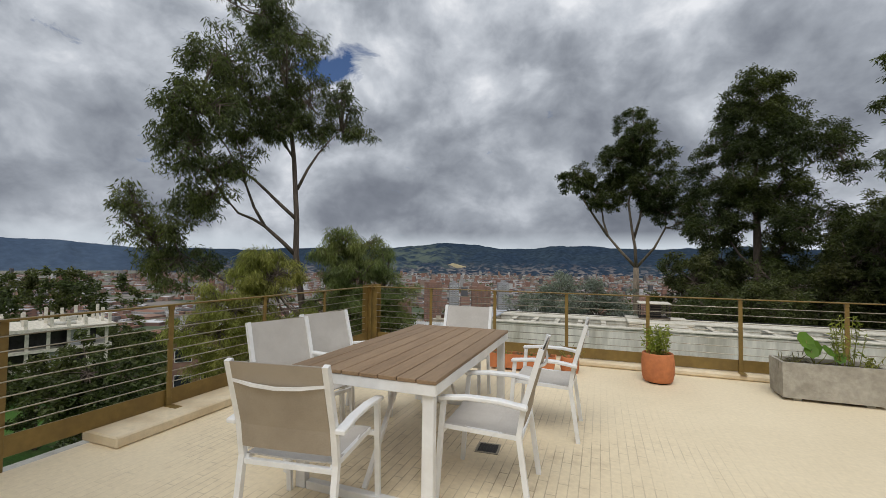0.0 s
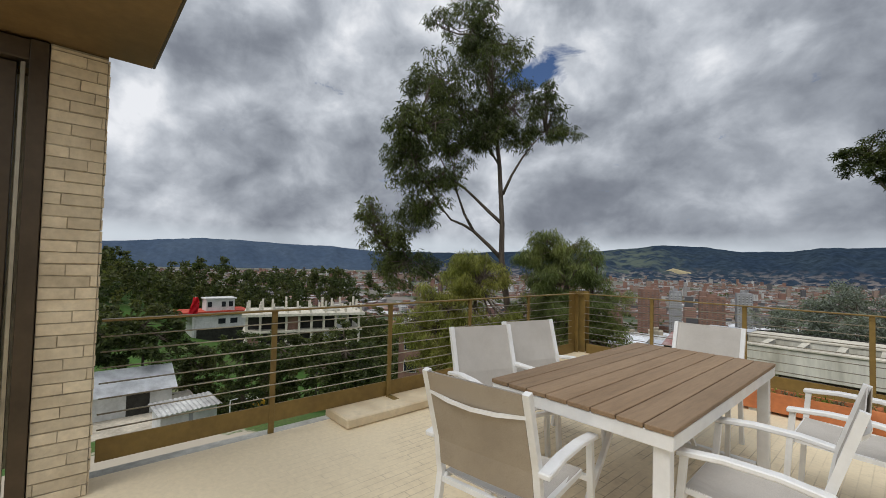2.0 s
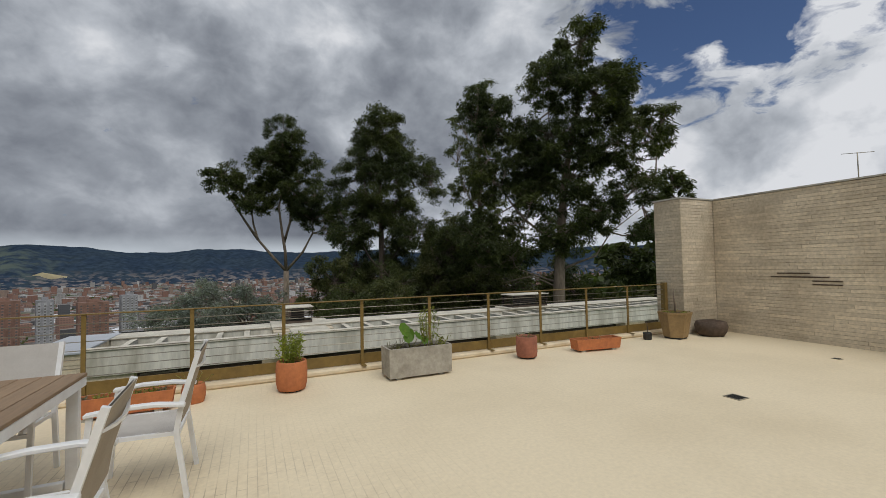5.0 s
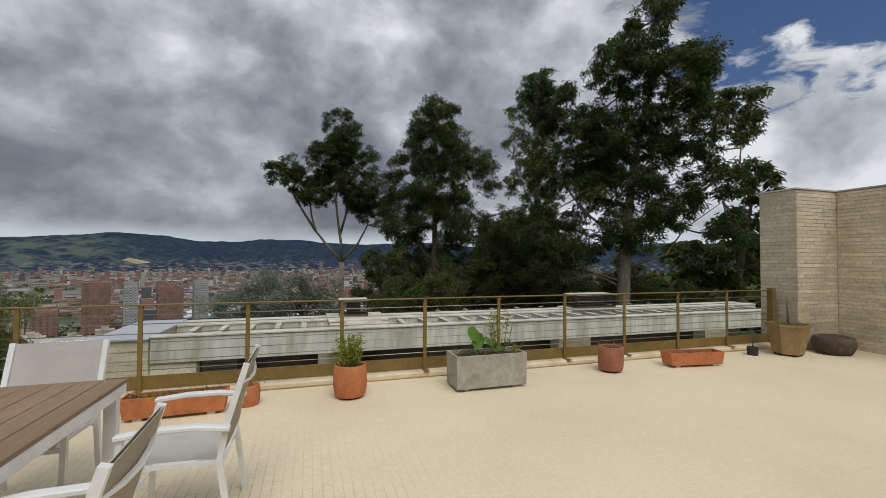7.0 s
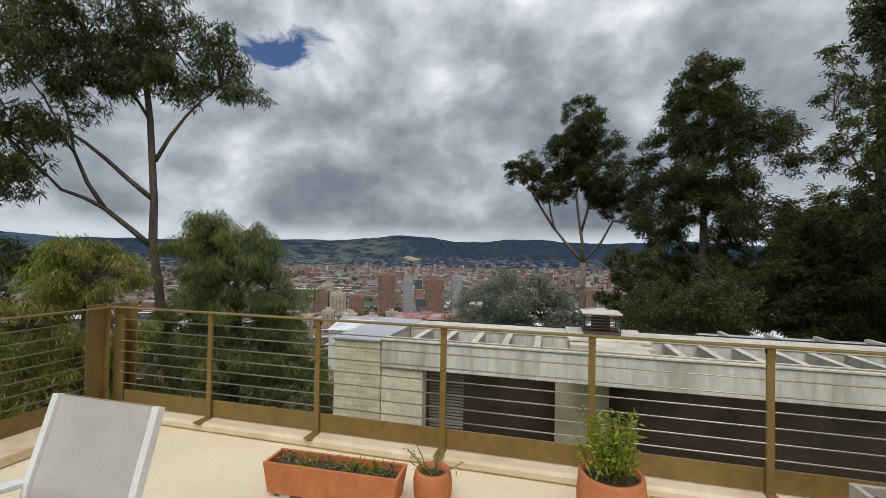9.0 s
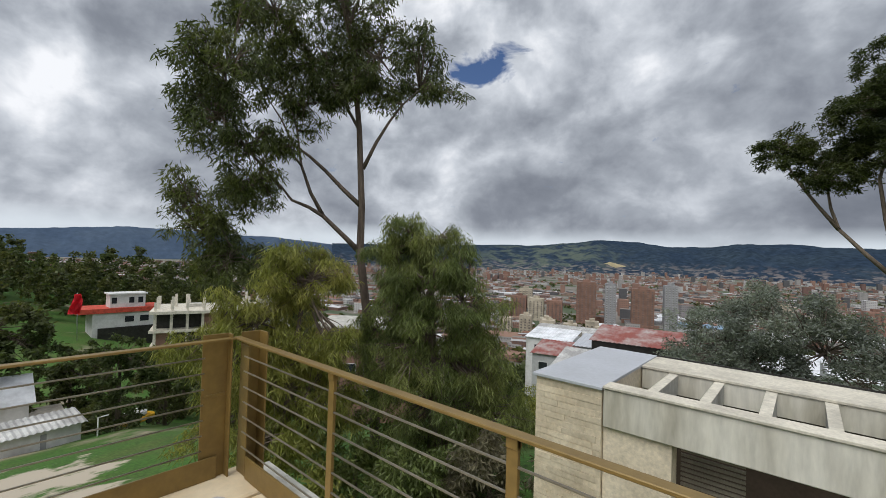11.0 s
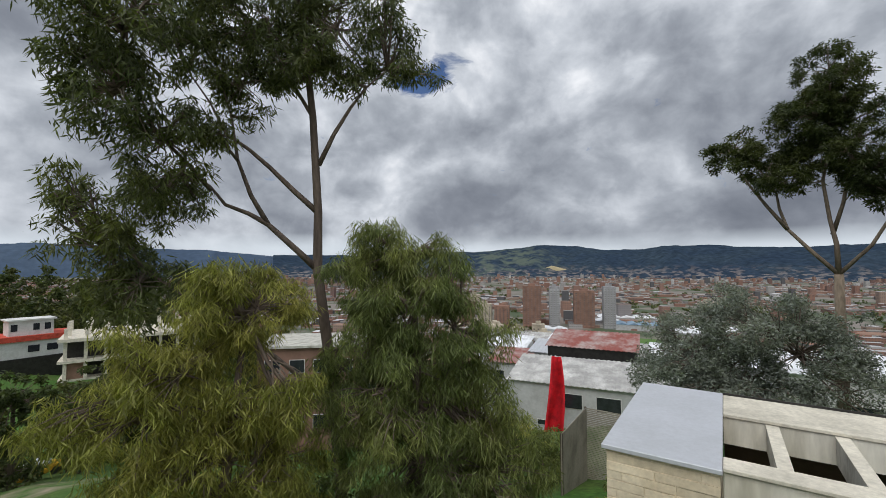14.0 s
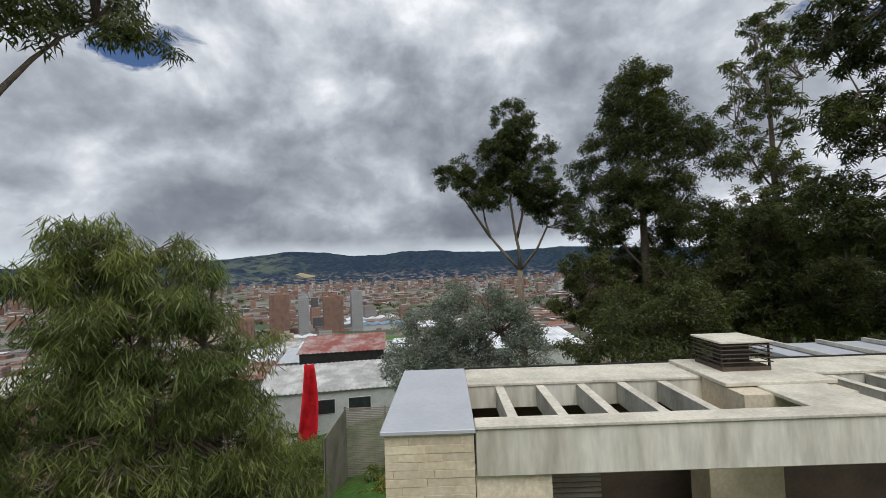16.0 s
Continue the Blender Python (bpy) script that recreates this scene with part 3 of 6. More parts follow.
def build_city():
    rng = np.random.default_rng(5)
    vs, fs, n = [], [], 0
    cube = np.array([(x, y, z) for z in (0, 1) for y in (-.5, .5) for x in (-.5, .5)], float)
    quad = np.array([(0, 1, 5, 4), (1, 3, 7, 5), (3, 2, 6, 7), (2, 0, 4, 6), (4, 5, 7, 6)])
    for _ in range(17000):
        r = 330 + 2800 * rng.random() ** 0.9
        a = radians(rng.uniform(-75, 88))
        x, y = -r * math.sin(a), r * math.cos(a)
        green = noise.noise((x * 0.006, y * 0.004, 3))
        if y < 60 or green < -0.12 or (math.hypot(x + 95, (y - 500) * 1.6) < 120):
            continue
        tall = rng.random() < (0.05 if r < 1200 else 0.10) and noise.noise((x * 0.004, y * 0.003, 8)) > -0.1
        h = rng.uniform(14, 30) if tall else rng.uniform(3, 9)
        if y < 560 and tall:
            h = rng.uniform(10, 18)
        w, d = (rng.uniform(9, 20), rng.uniform(9, 16)) if tall else (rng.uniform(6, 20), rng.uniform(6, 14))
        if rng.random() < 0.04:
            w, d, h = rng.uniform(30, 60), rng.uniform(18, 30), rng.uniform(5, 8)
        t = 0.35 + rng.normal() * 0.12
        q = cube * (w, d, h)
        q = np.stack([q[:, 0] * math.cos(t) - q[:, 1] * math.sin(t) + x, q[:, 0] * math.sin(t) + q[:, 1] * math.cos(t) + y, q[:, 2] + ground_z(x, y) - 1], 1)
        vs.append(q)
        fs.append(quad + n)
        n += 8
    tagged(raw_mesh("city", np.concatenate(vs), np.concatenate(fs), M_CITY), "dense low city of red brick and white blocks", "city", kind="stuff")
    cs = []
    for _ in range(2600):
        r = 90 + 1900 * rng.random() ** 1.5
        a = radians(rng.uniform(-80, 80))
        x, y = -r * math.sin(a), r * math.cos(a)
        if y < 70:
            continue
        if noise.noise((x * 0.006, y * 0.004, 3)) < 0.0 or r < 320 and rng.random() < 0.5:
            cs.append((x, y, ground_z(x, y) + rng.uniform(1, 5)))
    v, f = leaves(rng, np.array(cs), (5, 5, 2.2), 26, 4.0, 3.4, 0.1)
    tagged(raw_mesh("city_trees", v, f, M_FOREST), "dark green trees scattered among the houses", "trees", kind="stuff")


build_city()


def tower(x, y, w, d, top, wall, label, rz=22, fins=5):
    base = -80.0
    t = thing("apartment_tower", (x, y, base), rz, label, "tower", "towers of the city")
    h = top - base
    part("wall", boxes((-w / 2, -d / 2, 0, w / 2, d / 2, h)), wall, t)
    bm = bmesh.new()
    for i in range(fins):
        cx = -w / 2 + w * (i + 0.5) / fins
        box(bm, cx - w / fins * 0.22, -d / 2 - 0.6, 2, cx + w / fins * 0.22, -d / 2 + 0.4, h - 2.5)
    part("bay", bm, wall if wall is not M_GREYR else M_PALEG, t)
    for i in range(fins):
        cx = -w / 2 + w * (i + 0.5) / fins
        bm = bmesh.new()
        z = 4.0
        while z < h - 4:
            box(bm, cx - w / fins * 0.16, -d / 2 - 0.75, z, cx + w / fins * 0.16, -d / 2 - 0.55, z + 1.4)
            z += 2.9
        part("glazing", bm, M_FARGLASS, t)["kind"] = "stuff"
    part("roof_house", boxes((-w * 0.2, -d * 0.2, h, w * 0.2, d * 0.2, h + 3)), wall, t)


tower(-219, 545, 24, 16, -25, M_REDB, "tall red brick apartment tower with window columns")
tower(-192, 557, 13, 16, -26, M_GREYR, "tall grey apartment tower beside a red one", fins=3)
tower(-158, 575, 26, 15, -31, M_REDB, "broad red brick apartment block")
tower(-128, 584, 15, 14, -25, M_GREYR, "grey apartment tower with white stripes", fins=4)
for i, (x, y, tp) in enumerate([(-300, 512, -48), (-278, 520, -50), (-256, 530, -52), (-20, 640, -44), (60, 700, -46), (-340, 600, -44)]):
    tower(x, y, 20, 14, tp, M_REDB if i % 2 == 0 else M_BEIGE, "mid-rise brick apartment block", fins=4)
for i in range(7):
    tower(-250 + i * 17, 400 + (i % 3) * 14, 13, 11, -62 + (i % 2) * 3, M_BEIGE, "low cream apartment block in a row", fins=3)
playing_field = thing("playing_field", (-95, 495, -79.6), 12, "flat green playing field among the factories", "field", kind="structure")
part("turf", boxes((-62, -30, 0, 62, 22, 0.3)), M_TURF, playing_field)


def factory_hall(x, y, w, d, h, rz, roof, label):
    f = thing("factory_hall", (x, y, -80.0), rz, label, "factory", "factory halls of the plain")
    part("wall", boxes((-w / 2, -d / 2, 0, w / 2, d / 2, h)), M_PALEG, f)
    bays = max(2, int(w / 14))
    for i in range(bays):
        x0, x1 = -w / 2 + w * i / bays, -w / 2 + w * (i + 1) / bays
        bm = bmesh.new()
        a = [bm.verts.new((x0, y_, h)) for y_ in (-d / 2 - 0.5, d / 2 + 0.5)]
        c = [bm.verts.new(((x0 + x1) / 2, y_, h + 2.2)) for y_ in (-d / 2 - 0.5, d / 2 + 0.5)]
        e = [bm.verts.new((x1, y_, h)) for y_ in (-d / 2 - 0.5, d / 2 + 0.5)]
        for q in ((a[0], c[0], c[1], a[1]), (c[0], e[0], e[1], c[1]), (a[0], e[0], c[0]), (a[1], c[1], e[1])):
            bm.faces.new(q)
        part("roof_bay", bm, roof, f)


for x, y, w, d, h, rz, blue in [(-150, 610, 60, 26, 7, 20, 0), (-88, 600, 70, 28, 7, 15, 1), (-20, 590, 64, 26, 7, 8, 0), (-120, 660, 80, 30, 8, 18, 0), (-40, 560, 40, 20, 6, 8, 0), (30, 610, 60, 26, 7, 2, 0), (-176, 505, 34, 18, 6, 20, 0)]:
    factory_hall(x, y, w, d, h, rz, M_ROOFB if blue else M_ROOFW, "long factory hall with a blue sheet roof" if blue else "long factory hall with a white sheet roof")
tagged(raw_mesh("bare_field", np.array([(-1160, 3130, -48), (-1010, 3165, -48), (-1000, 3190, -22), (-1110, 3170, 5), (-1170, 3150, -20)]) * np.array([0.985, 0.985, 1]), np.array([(0, 1, 2, 3, 4)]), M_QUARRY), "pale bare field at the foot of the ridge", "field", kind="structure")

# ---- terrace ----
RX, RY, RT = -3.31, 6.50, 0.975
XR = 9.1
fl = thing("floor", (0, 0, 0), 0, "cream painted terrace floor of long pavers, worn round the table", "floor", kind="structure")
part("slab", boxes((-3.32, -5.0, -0.35, XR + 0.3, 6.62, 0.0)), M_FLOOR, fl)
cu = thing("curb", (0, 0, 0), 0, "low cream painted curb under the railing", "curb", kind="structure")
bm = bmesh.new()
box(bm, -2.99, 6.40, 0.002, 8.12, 6.66, 0.075, 0.02)
part("curb_back", bm, M_CURB, cu)
bm = bmesh.new()
box(bm, -3.40, 2.43, 0.002, -3.0, 6.66, 0.085, 0.012)
part("curb_side", bm, M_CURB, cu)
part("ledge", boxes((-3.62, 0.8, -0.42, -3.325, 6.9, -0.08), (-3.32, 6.625, -0.42, 8.1, 6.9, -0.08)), M_CONC, cu, "grey concrete ledge")

lw = thing("wall_lower", (0, 0, 0), 0, "cream brick wall of the storey under the terrace", "wall", kind="structure")
part("lower_wall", boxes((-3.3, -5.0, -4.2, -3.0, 6.6, -0.352), (-2.999, 6.3, -4.2, XR + 0.28, 6.6, -0.352)), M_BRICKW, lw)

posts_b = [-2.24 + 1.0245 * i for i in range(11)]
posts_l = [1.937, 3.039, 4.14, 5.24]


def railing():
    r = thing("railing", (0, 0, 0), 0, "ochre painted steel railing with horizontal cables", "railing", kind="structure")
    part("handrail", boxes((RX - 0.025, 0.86, RT - 0.014, RX + 0.025, RY + 0.025, RT), bevel=0.003), M_BRONZE, r)
    part("handrail", boxes((RX + 0.026, RY - 0.025, RT - 0.014, 8.02, RY + 0.025, RT), bevel=0.003), M_BRONZE, r)
    pm = None
    for x in posts_b:
        if pm is None:
            ob = part("post", boxes((-0.022, -0.006, 0.0, 0.022, 0.012, RT - 0.092), (-0.022, -0.012, RT - 0.13, 0.022, 0.022, RT - 0.092), (-0.032, -0.13, 0.0, 0.032, 0.02, 0.008), bevel=0.002), M_BRONZE, r)
            pm = ob.data
        else:
            ob = new("post", pm)
            ob.parent = r
        ob.location = (x, RY, 0.077)
    for y in posts_l:
        if y > 2.5:
            ob = new("post", pm)
            ob.parent = r
            ob.matrix_basis = pose(RX, y, 0.082, 0, 0, 90)
        else:
            # bolted to the edge of the slab where the curb ends
            part("post", boxes((RX - 0.034, y - 0.022, -0.30, RX - 0.016, y + 0.022, RT - 0.015), bevel=0.002), M_BRONZE, r)
    part("end_post", boxes((7.96, RY - 0.05, 0.0, 8.04, RY + 0.05, RT + 0.03), bevel=0.004), M_BRONZE, r)
    for z in (0.29, 0.385, 0.48, 0.575, 0.67, 0.77, 0.865):
        bm = bmesh.new()
        tube(bm, [(RX, 0.86, z), (RX, RY - 0.2, z)], 0.005, 6)
        part("cable", bm, M_CABLE, r)
        bm = bmesh.new()
        tube(bm, [(RX + 0.1, RY, z), (7.97, RY, z)], 0.005, 6)
        part("cable", bm, M_CABLE, r)
    part("toe_board", boxes((RX - 0.030, 0.86, 0.085, RX - 0.018, RY - 0.1, 0.225), bevel=0.002), M_BRONZE, r)
    part("toe_board", boxes((RX + 0.12, RY + 0.018, 0.085, 7.96, RY + 0.030, 0.225), bevel=0.002), M_BRONZE, r)
    # two angle posts just outside the corner
    part("corner_post", boxes((RX - 0.05, RY - 0.20, 0.08, RX - 0.04, RY - 0.04, 1.0), (RX - 0.039, RY - 0.05, 0.08, RX + 0.02, RY - 0.04, 1.0), (RX - 0.039, RY - 0.19, 0.60, RX - 0.032, RY - 0.06, 0.62), bevel=0.002), M_BRONZE, r)
    part("corner_post", boxes((RX - 0.03, RY + 0.03, 0.08, RX - 0.02, RY + 0.16, 1.0), (RX - 0.019, RY + 0.15, 0.08, RX + 0.09, RY + 0.16, 1.0), (RX - 0.019, RY + 0.03, 0.08, RX + 0.09, RY + 0.04, 0.92), bevel=0.002), M_BRONZE, r)


railing()


def brick_wall(parent, x0, y0, x1, y1, z0, z1, normal, material_, course, length, near=None, proud=0.012, seed=1):
    """Bricks on the outer face of a wall that runs from (x0, y0) to (x1, y1). Those within near are pieces of their own."""
    rng = random.Random(seed)
    run = Vector((x1 - x0, y1 - y0, 0))
    total = run.length
    u = run.normalized()
    n = Vector((*normal, 0))
    ang = math.atan2(u.y, u.x)
    shared = []
    for k in range(4):
        bm = bmesh.new()
        box(bm, 0, -0.5, 0, 1, 0.5, 1)
        for v in bm.verts:
            v.co += Vector((rng.uniform(-0.012, 0.012), 0, rng.uniform(-0.05, 0.05)))
        me = bpy.data.meshes.new("brick")
        bm.to_mesh(me)
        bm.free()
        me.materials.append(material_)
        shared.append(me)
    rest_v, rest_f, k, count = [], [], 0, 0
    z, row = z0, 0
    while z < z1 - 0.01:
        h = min(course, z1 - z)
        s = -length * (0.5 if row % 2 else 0.0) - length * rng.uniform(0, 0.25)
        while s < total:
            step = length * rng.uniform(0.8, 1.15)
            a, b = max(s, 0) + 0.003, min(s + step, total) - 0.003
            s += step
            if b - a < 0.005:
                continue
            p = Vector((x0, y0, 0)) + u * a
            depth = proud * rng.uniform(0.6, 1.5)
            if near and near(a, z) and count < 300:
                ob = new("brick", shared[rng.randrange(4)])
                ob.parent = parent
                ob.matrix_basis = Matrix.Translation((p.x + n.x * depth / 2, p.y + n.y * depth / 2, z + 0.004)) @ Matrix.Rotation(ang, 4, "Z") @ Matrix.Diagonal((b - a, depth, h - 0.008, 1))
                count += 1
            else:
                for t in ((0, 0), (1, 0), (1, 1), (0, 1)):
                    q = p + u * (b - a) * t[0]
                    zz = z + 0.004 + (h - 0.008) * t[1]
                    rest_v += [(q.x, q.y, zz), (q.x + n.x * depth, q.y + n.y * depth, zz)]
                o = k * 8
                rest_f += [(o + 1, o + 3, o + 5, o + 7), (o, o + 1, o + 7, o + 6), (o + 2, o + 4, o + 5, o + 3), (o, o + 2, o + 3, o + 1), (o + 6, o + 7, o + 5, o + 4)]
                k += 1
        z += course
        row += 1
    if k:
        ob = raw_mesh("bricks", np.array(rest_v), np.array(rest_f), material_, parent)
        ob["kind"] = "stuff"


# house at the end of the side railing: brick pier, sliding door, eave, and plain walls behind the walk
hw = thing("wall_house", (0, 0, 0), 0, "cream brick house wall with bronze sliding door", "wall", kind="structure")
part("pier", boxes((-3.55, 0.57, -0.35, -3.106, 0.82, 2.54)), M_MORTAR, hw)
part("side_wall", boxes((-3.55, -5.0, -0.35, -3.25, -1.6, 2.54)), M_BRICKW, hw)
part("rear_wall", boxes((-3.25, -5.3, -0.35, XR + 0.3, -5.0, 2.7)), M_BRICKW, hw)
brick_wall(hw, -3.106, 0.57, -3.106, 0.82, 0.0, 2.53, (1, 0), M_BRICK, 0.066, 0.30, lambda a, z: True, 0.008, 3)
brick_wall(hw, -3.106, 0.822, -3.55, 0.822, 0.0, 2.53, (0, 1), M_BRICK, 0.066, 0.30, None, 0.008, 4)
dr = thing("door_1", (-3.2, -0.5, 0), 0, "bronze framed sliding glass door", "door", kind="structure")
part("frame", boxes((-0.06, -1.08, 0.0, 0.10, -1.0, 2.53), (-0.06, 0.99, 0.0, 0.12, 1.066, 2.53), (-0.06, -1.0, 2.42, 0.10, 0.99, 2.53), (-0.06, -1.0, 0.002, 0.10, 0.99, 0.04), bevel=0.004), M_FRAME, dr)
part("leaf", boxes((0.0, 0.86, 0.05, 0.05, 0.94, 2.41), (0.0, -0.02, 0.05, 0.05, 0.06, 2.41), (0.0, 0.06, 2.33, 0.05, 0.86, 2.41), (0.0, 0.06, 0.05, 0.05, 0.86, 0.14), bevel=0.004), M_FRAME, dr)
part("track", boxes((0.06, 0.955, 0.05, 0.08, 0.975, 2.41), bevel=0.002), M_CABLE, dr)
g = part("pane", boxes((0.02, 0.06, 0.14, 0.03, 0.86, 2.33), (0.02, -0.98, 0.05, 0.03, -0.02, 2.41)), M_GLASS, dr)
part("inner_wall", boxes((-3.9, -1.6, 0.0, -3.8, 0.57, 2.54)), M_BRICKW, hw)
ev = thing("eave", (0, 0, 0), 0, "brown soffit and fascia of the roof overhang", "eave", kind="structure")
part("soffit", boxes((-3.9, -1.2, 2.545, -3.09, 0.82, 2.60), (-3.088, 0.25, 2.545, -1.5, 1.03, 2.60)), M_SOFFIT, ev)
part("fascia", boxes((-3.088, 1.032, 2.546, -1.5, 1.045, 2.75)), M_FRAME, ev)
part("roof", boxes((-3.9, -1.2, 2.602, -3.09, 0.82, 2.74), (-3.088, 0.25, 2.602, -1.5, 1.03, 2.74)), M_CONC, ev)

# long brick wall with its end pier
wr = thing("wall_east", (0, 0, 0), 0, "tall weathered cream brick wall with a stained top", "wall", kind="structure")
part("core", boxes((XR + 0.012, -5.0, -0.35, XR + 0.3, 6.15, 2.655), (8.112, 6.162, -0.35, XR + 0.3, 6.75, 2.655)), M_MORTAR, wr)
brick_wall(wr, XR + 0.012, -5.0, XR + 0.012, 6.16, 0.0, 2.65, (-1, 0), M_BRICKW, 0.062, 0.55, lambda a, z: a > 8.2, 0.004, 7)
brick_wall(wr, 8.112, 6.162, XR, 6.162, 0.0, 2.65, (0, -1), M_BRICKW, 0.062, 0.55, None, 0.004, 8)
brick_wall(wr, 8.112, 6.162, 8.112, 6.75, 0.0, 2.65, (-1, 0), M_BRICKW, 0.062, 0.55, None, 0.004, 9)
for y0, y1, z in ((5.05, 4.56, 1.165), (5.15, 4.30, 1.10), (4.53, 4.13, 1.035), (4.53, 4.13, 0.975)):
    part("raked_joint", boxes((XR - 0.0045, y1, z, XR + 0.011, y0, z + 0.022)), M_LOG, wr, "dark raked-out joint")
part("coping", boxes((XR - 0.012, -5.0, 2.66, XR + 0.3, 6.13, 2.685), (8.09, 6.14, 2.66, XR + 0.3, 6.77, 2.685)), M_CONC, wr)


def neighbour():
    h = thing("neighbour_house", (0, 10.75, -3.2), 0, "low concrete pergola roof of the neighbouring brick house", "house")
    g0 = -3.2

    def p(name, m, *bs, label="", bevel=0.0):
        return part(name, boxes(*[(a, b - 10.75, c - g0, d, e - 10.75, f - g0) for a, b, c, d, e, f in bs], bevel=bevel), m, h, label)

    p("front_beam", M_BEAM, (-2.46, 10.78, -0.58, 16.0, 11.0, -0.09), label="streaked grey concrete beam", bevel=0.01)
    p("beam_cap", M_CONCTOP, (-2.46, 10.755, -0.086, 16.0, 11.02, -0.05), bevel=0.006)
    p("rear_beam", M_BEAM, (-2.46, 12.48, -0.44, 16.0, 13.3, -0.13))
    p("rear_cap", M_CONCTOP, (-2.46, 12.46, -0.126, 16.0, 13.34, -0.085), bevel=0.006)
    p("roof_edge", M_DARK, (-2.46, 13.342, -0.12, 16.0, 13.36, -0.06))
    p("corner_wall", M_BRICKW, (-3.42, 10.79, -3.2, -2.48, 13.3, -0.12))
    p("metal_cap", M_ROOFG, (-3.46, 10.74, -0.115, -2.463, 13.36, -0.07), label="smooth grey metal cap", bevel=0.006)
    xs = [-2.0 + 0.585 * i for i in range(5)] + [2.75 + 0.585 * i for i in range(22)]
    for x in xs:
        p("rafter", M_CONC, (x - 0.055, 11.03, -0.42, x + 0.055, 12.455, -0.14))
        p("rafter_cap", M_CONCTOP, (x - 0.06, 11.03, -0.138, x + 0.06, 12.455, -0.128))
    p("chimney_base", M_BRICKW, (0.93, 11.6, -0.55, 2.35, 13.2, -0.10))
    p("chimney_slab", M_CONCTOP, (0.9, 11.9, -0.085, 2.38, 13.3, -0.03), (1.3, 11.03, -0.12, 2.2, 11.89, -0.07), bevel=0.008)
    for cx, wide, what in ((1.58, 0.76, "rusty slatted chimney cowl with a flat cap"), (9.1, 1.5, "long slatted chimney cowl with a flat cap")):
        c = thing("chimney_cowl", (cx, 12.78, -0.03), 0, what, "chimney")
        c.scale = (wide, 1.16, 1)
        part("cap", boxes((-0.5, -0.32, 0.40, 0.5, 0.32, 0.43), bevel=0.006), M_CONCTOP, c)
        part("flue", boxes((-0.22, -0.14, 0.0, 0.22, 0.14, 0.36)), M_DARK, c)
        part("tray", boxes((-0.46, -0.29, 0.0, 0.46, 0.29, 0.06)), M_FENCED, c)
        for z in (0.12, 0.18, 0.24, 0.30, 0.36):
            part("louvre", boxes((-0.47, -0.31, z, 0.47, -0.29, z + 0.012), (-0.47, 0.29, z, 0.47, 0.31, z + 0.012), (-0.49, -0.31, z, -0.472, 0.31, z + 0.012), (0.472, -0.31, z, 0.49, 0.31, z + 0.012)), M_FENCED, c)
        for sx in (-1, 1):
            for sy in (-1, 1):
                part("corner_bar", boxes((sx * 0.45 - 0.012, sy * 0.27 - 0.012, 0.06, sx * 0.45 + 0.012, sy * 0.27 + 0.012, 0.40)), M_DARK, c)
    p("chimney_slab", M_CONCTOP, (8.2, 12.4, -0.084, 10.0, 13.3, -0.03), bevel=0.008)
    # supports, back wall and floor under the pergola; wall and floor coloured dark as its shade
    for a, b in ((0.68, 1.66), (7.4, 8.5), (13.0, 14.0)):
        p("pier", M_BRICK, (a, 12.0, -3.2, b, 12.45, -0.45))
    p("wing_wall", M_BRICKW, (-2.47, 10.84, -3.2, -1.67, 11.1, -0.59))
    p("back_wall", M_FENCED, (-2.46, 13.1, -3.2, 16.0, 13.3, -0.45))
    p("patio", M_SOIL_SHADE, (-1.6, 11.0, -3.2, 16.0, 13.1, -3.05))
    for z in np.arange(-2.6, -0.65, 0.06):
        p("slat", M_FENCE, (-1.665, 11.3, float(z), -1.0, 11.33, float(z) + 0.03))
    p("garden_rail", M_BRONZE, (-1.7, 10.70, -2.02, 0.6, 10.73, -1.99), *[(-1.7, 10.71, -2.9 + 0.14 * i, 0.6, 10.72, -2.89 + 0.14 * i) for i in range(6)], *[(x, 10.70, -3.2, x + 0.03, 10.73, -2.02) for x in (-1.7, -0.6, 0.5)])
    for x in np.arange(5.0, 15.5, 1.1):
        p("glazing_bar", M_CONC, (float(x), 13.4, -0.5, float(x) + 0.1, 16.5, -0.42))
    p("lower_roof", M_ROOFG, (4.5, 13.38, -0.62, 16.0, 16.6, -0.52))
    brick_wall(h, -3.42, 0.04, -2.48, 0.04, 0.5, 3.08, (0, -1), M_BRICK, 0.085, 0.5, lambda a, z: z > 1.6, 0.007, 12)


neighbour()
f2 = thing("slatted_fence", (-6.15, 20.0, ground_z(-6.15, 20)), 0, "grey brown fence of fine horizontal slats", "fence")
fh = -2.78 - ground_z(-6.15, 20)
for x, y in ((0.0, 0.0), (1.3, 0.0), (2.6, 0.0), (0.05, -2.5)):
    part("post", boxes((x - 0.03, y + 0.02, -0.3, x + 0.03, y + 0.08, fh)), M_FENCED, f2)
for i in range(40):
    z = fh - 0.05 - i * 0.055
    part("slat", boxes((0.03, 0.0, z, 2.7, 0.018, z + 0.036)), M_FENCE, f2)
for i in range(40):
    y = -2.5 + i * 0.062
    part("board", boxes((0.05 - 0.02 * i / 40, y, -0.2, 0.075 - 0.02 * i / 40, y + 0.045, fh)), M_FENCE, f2)


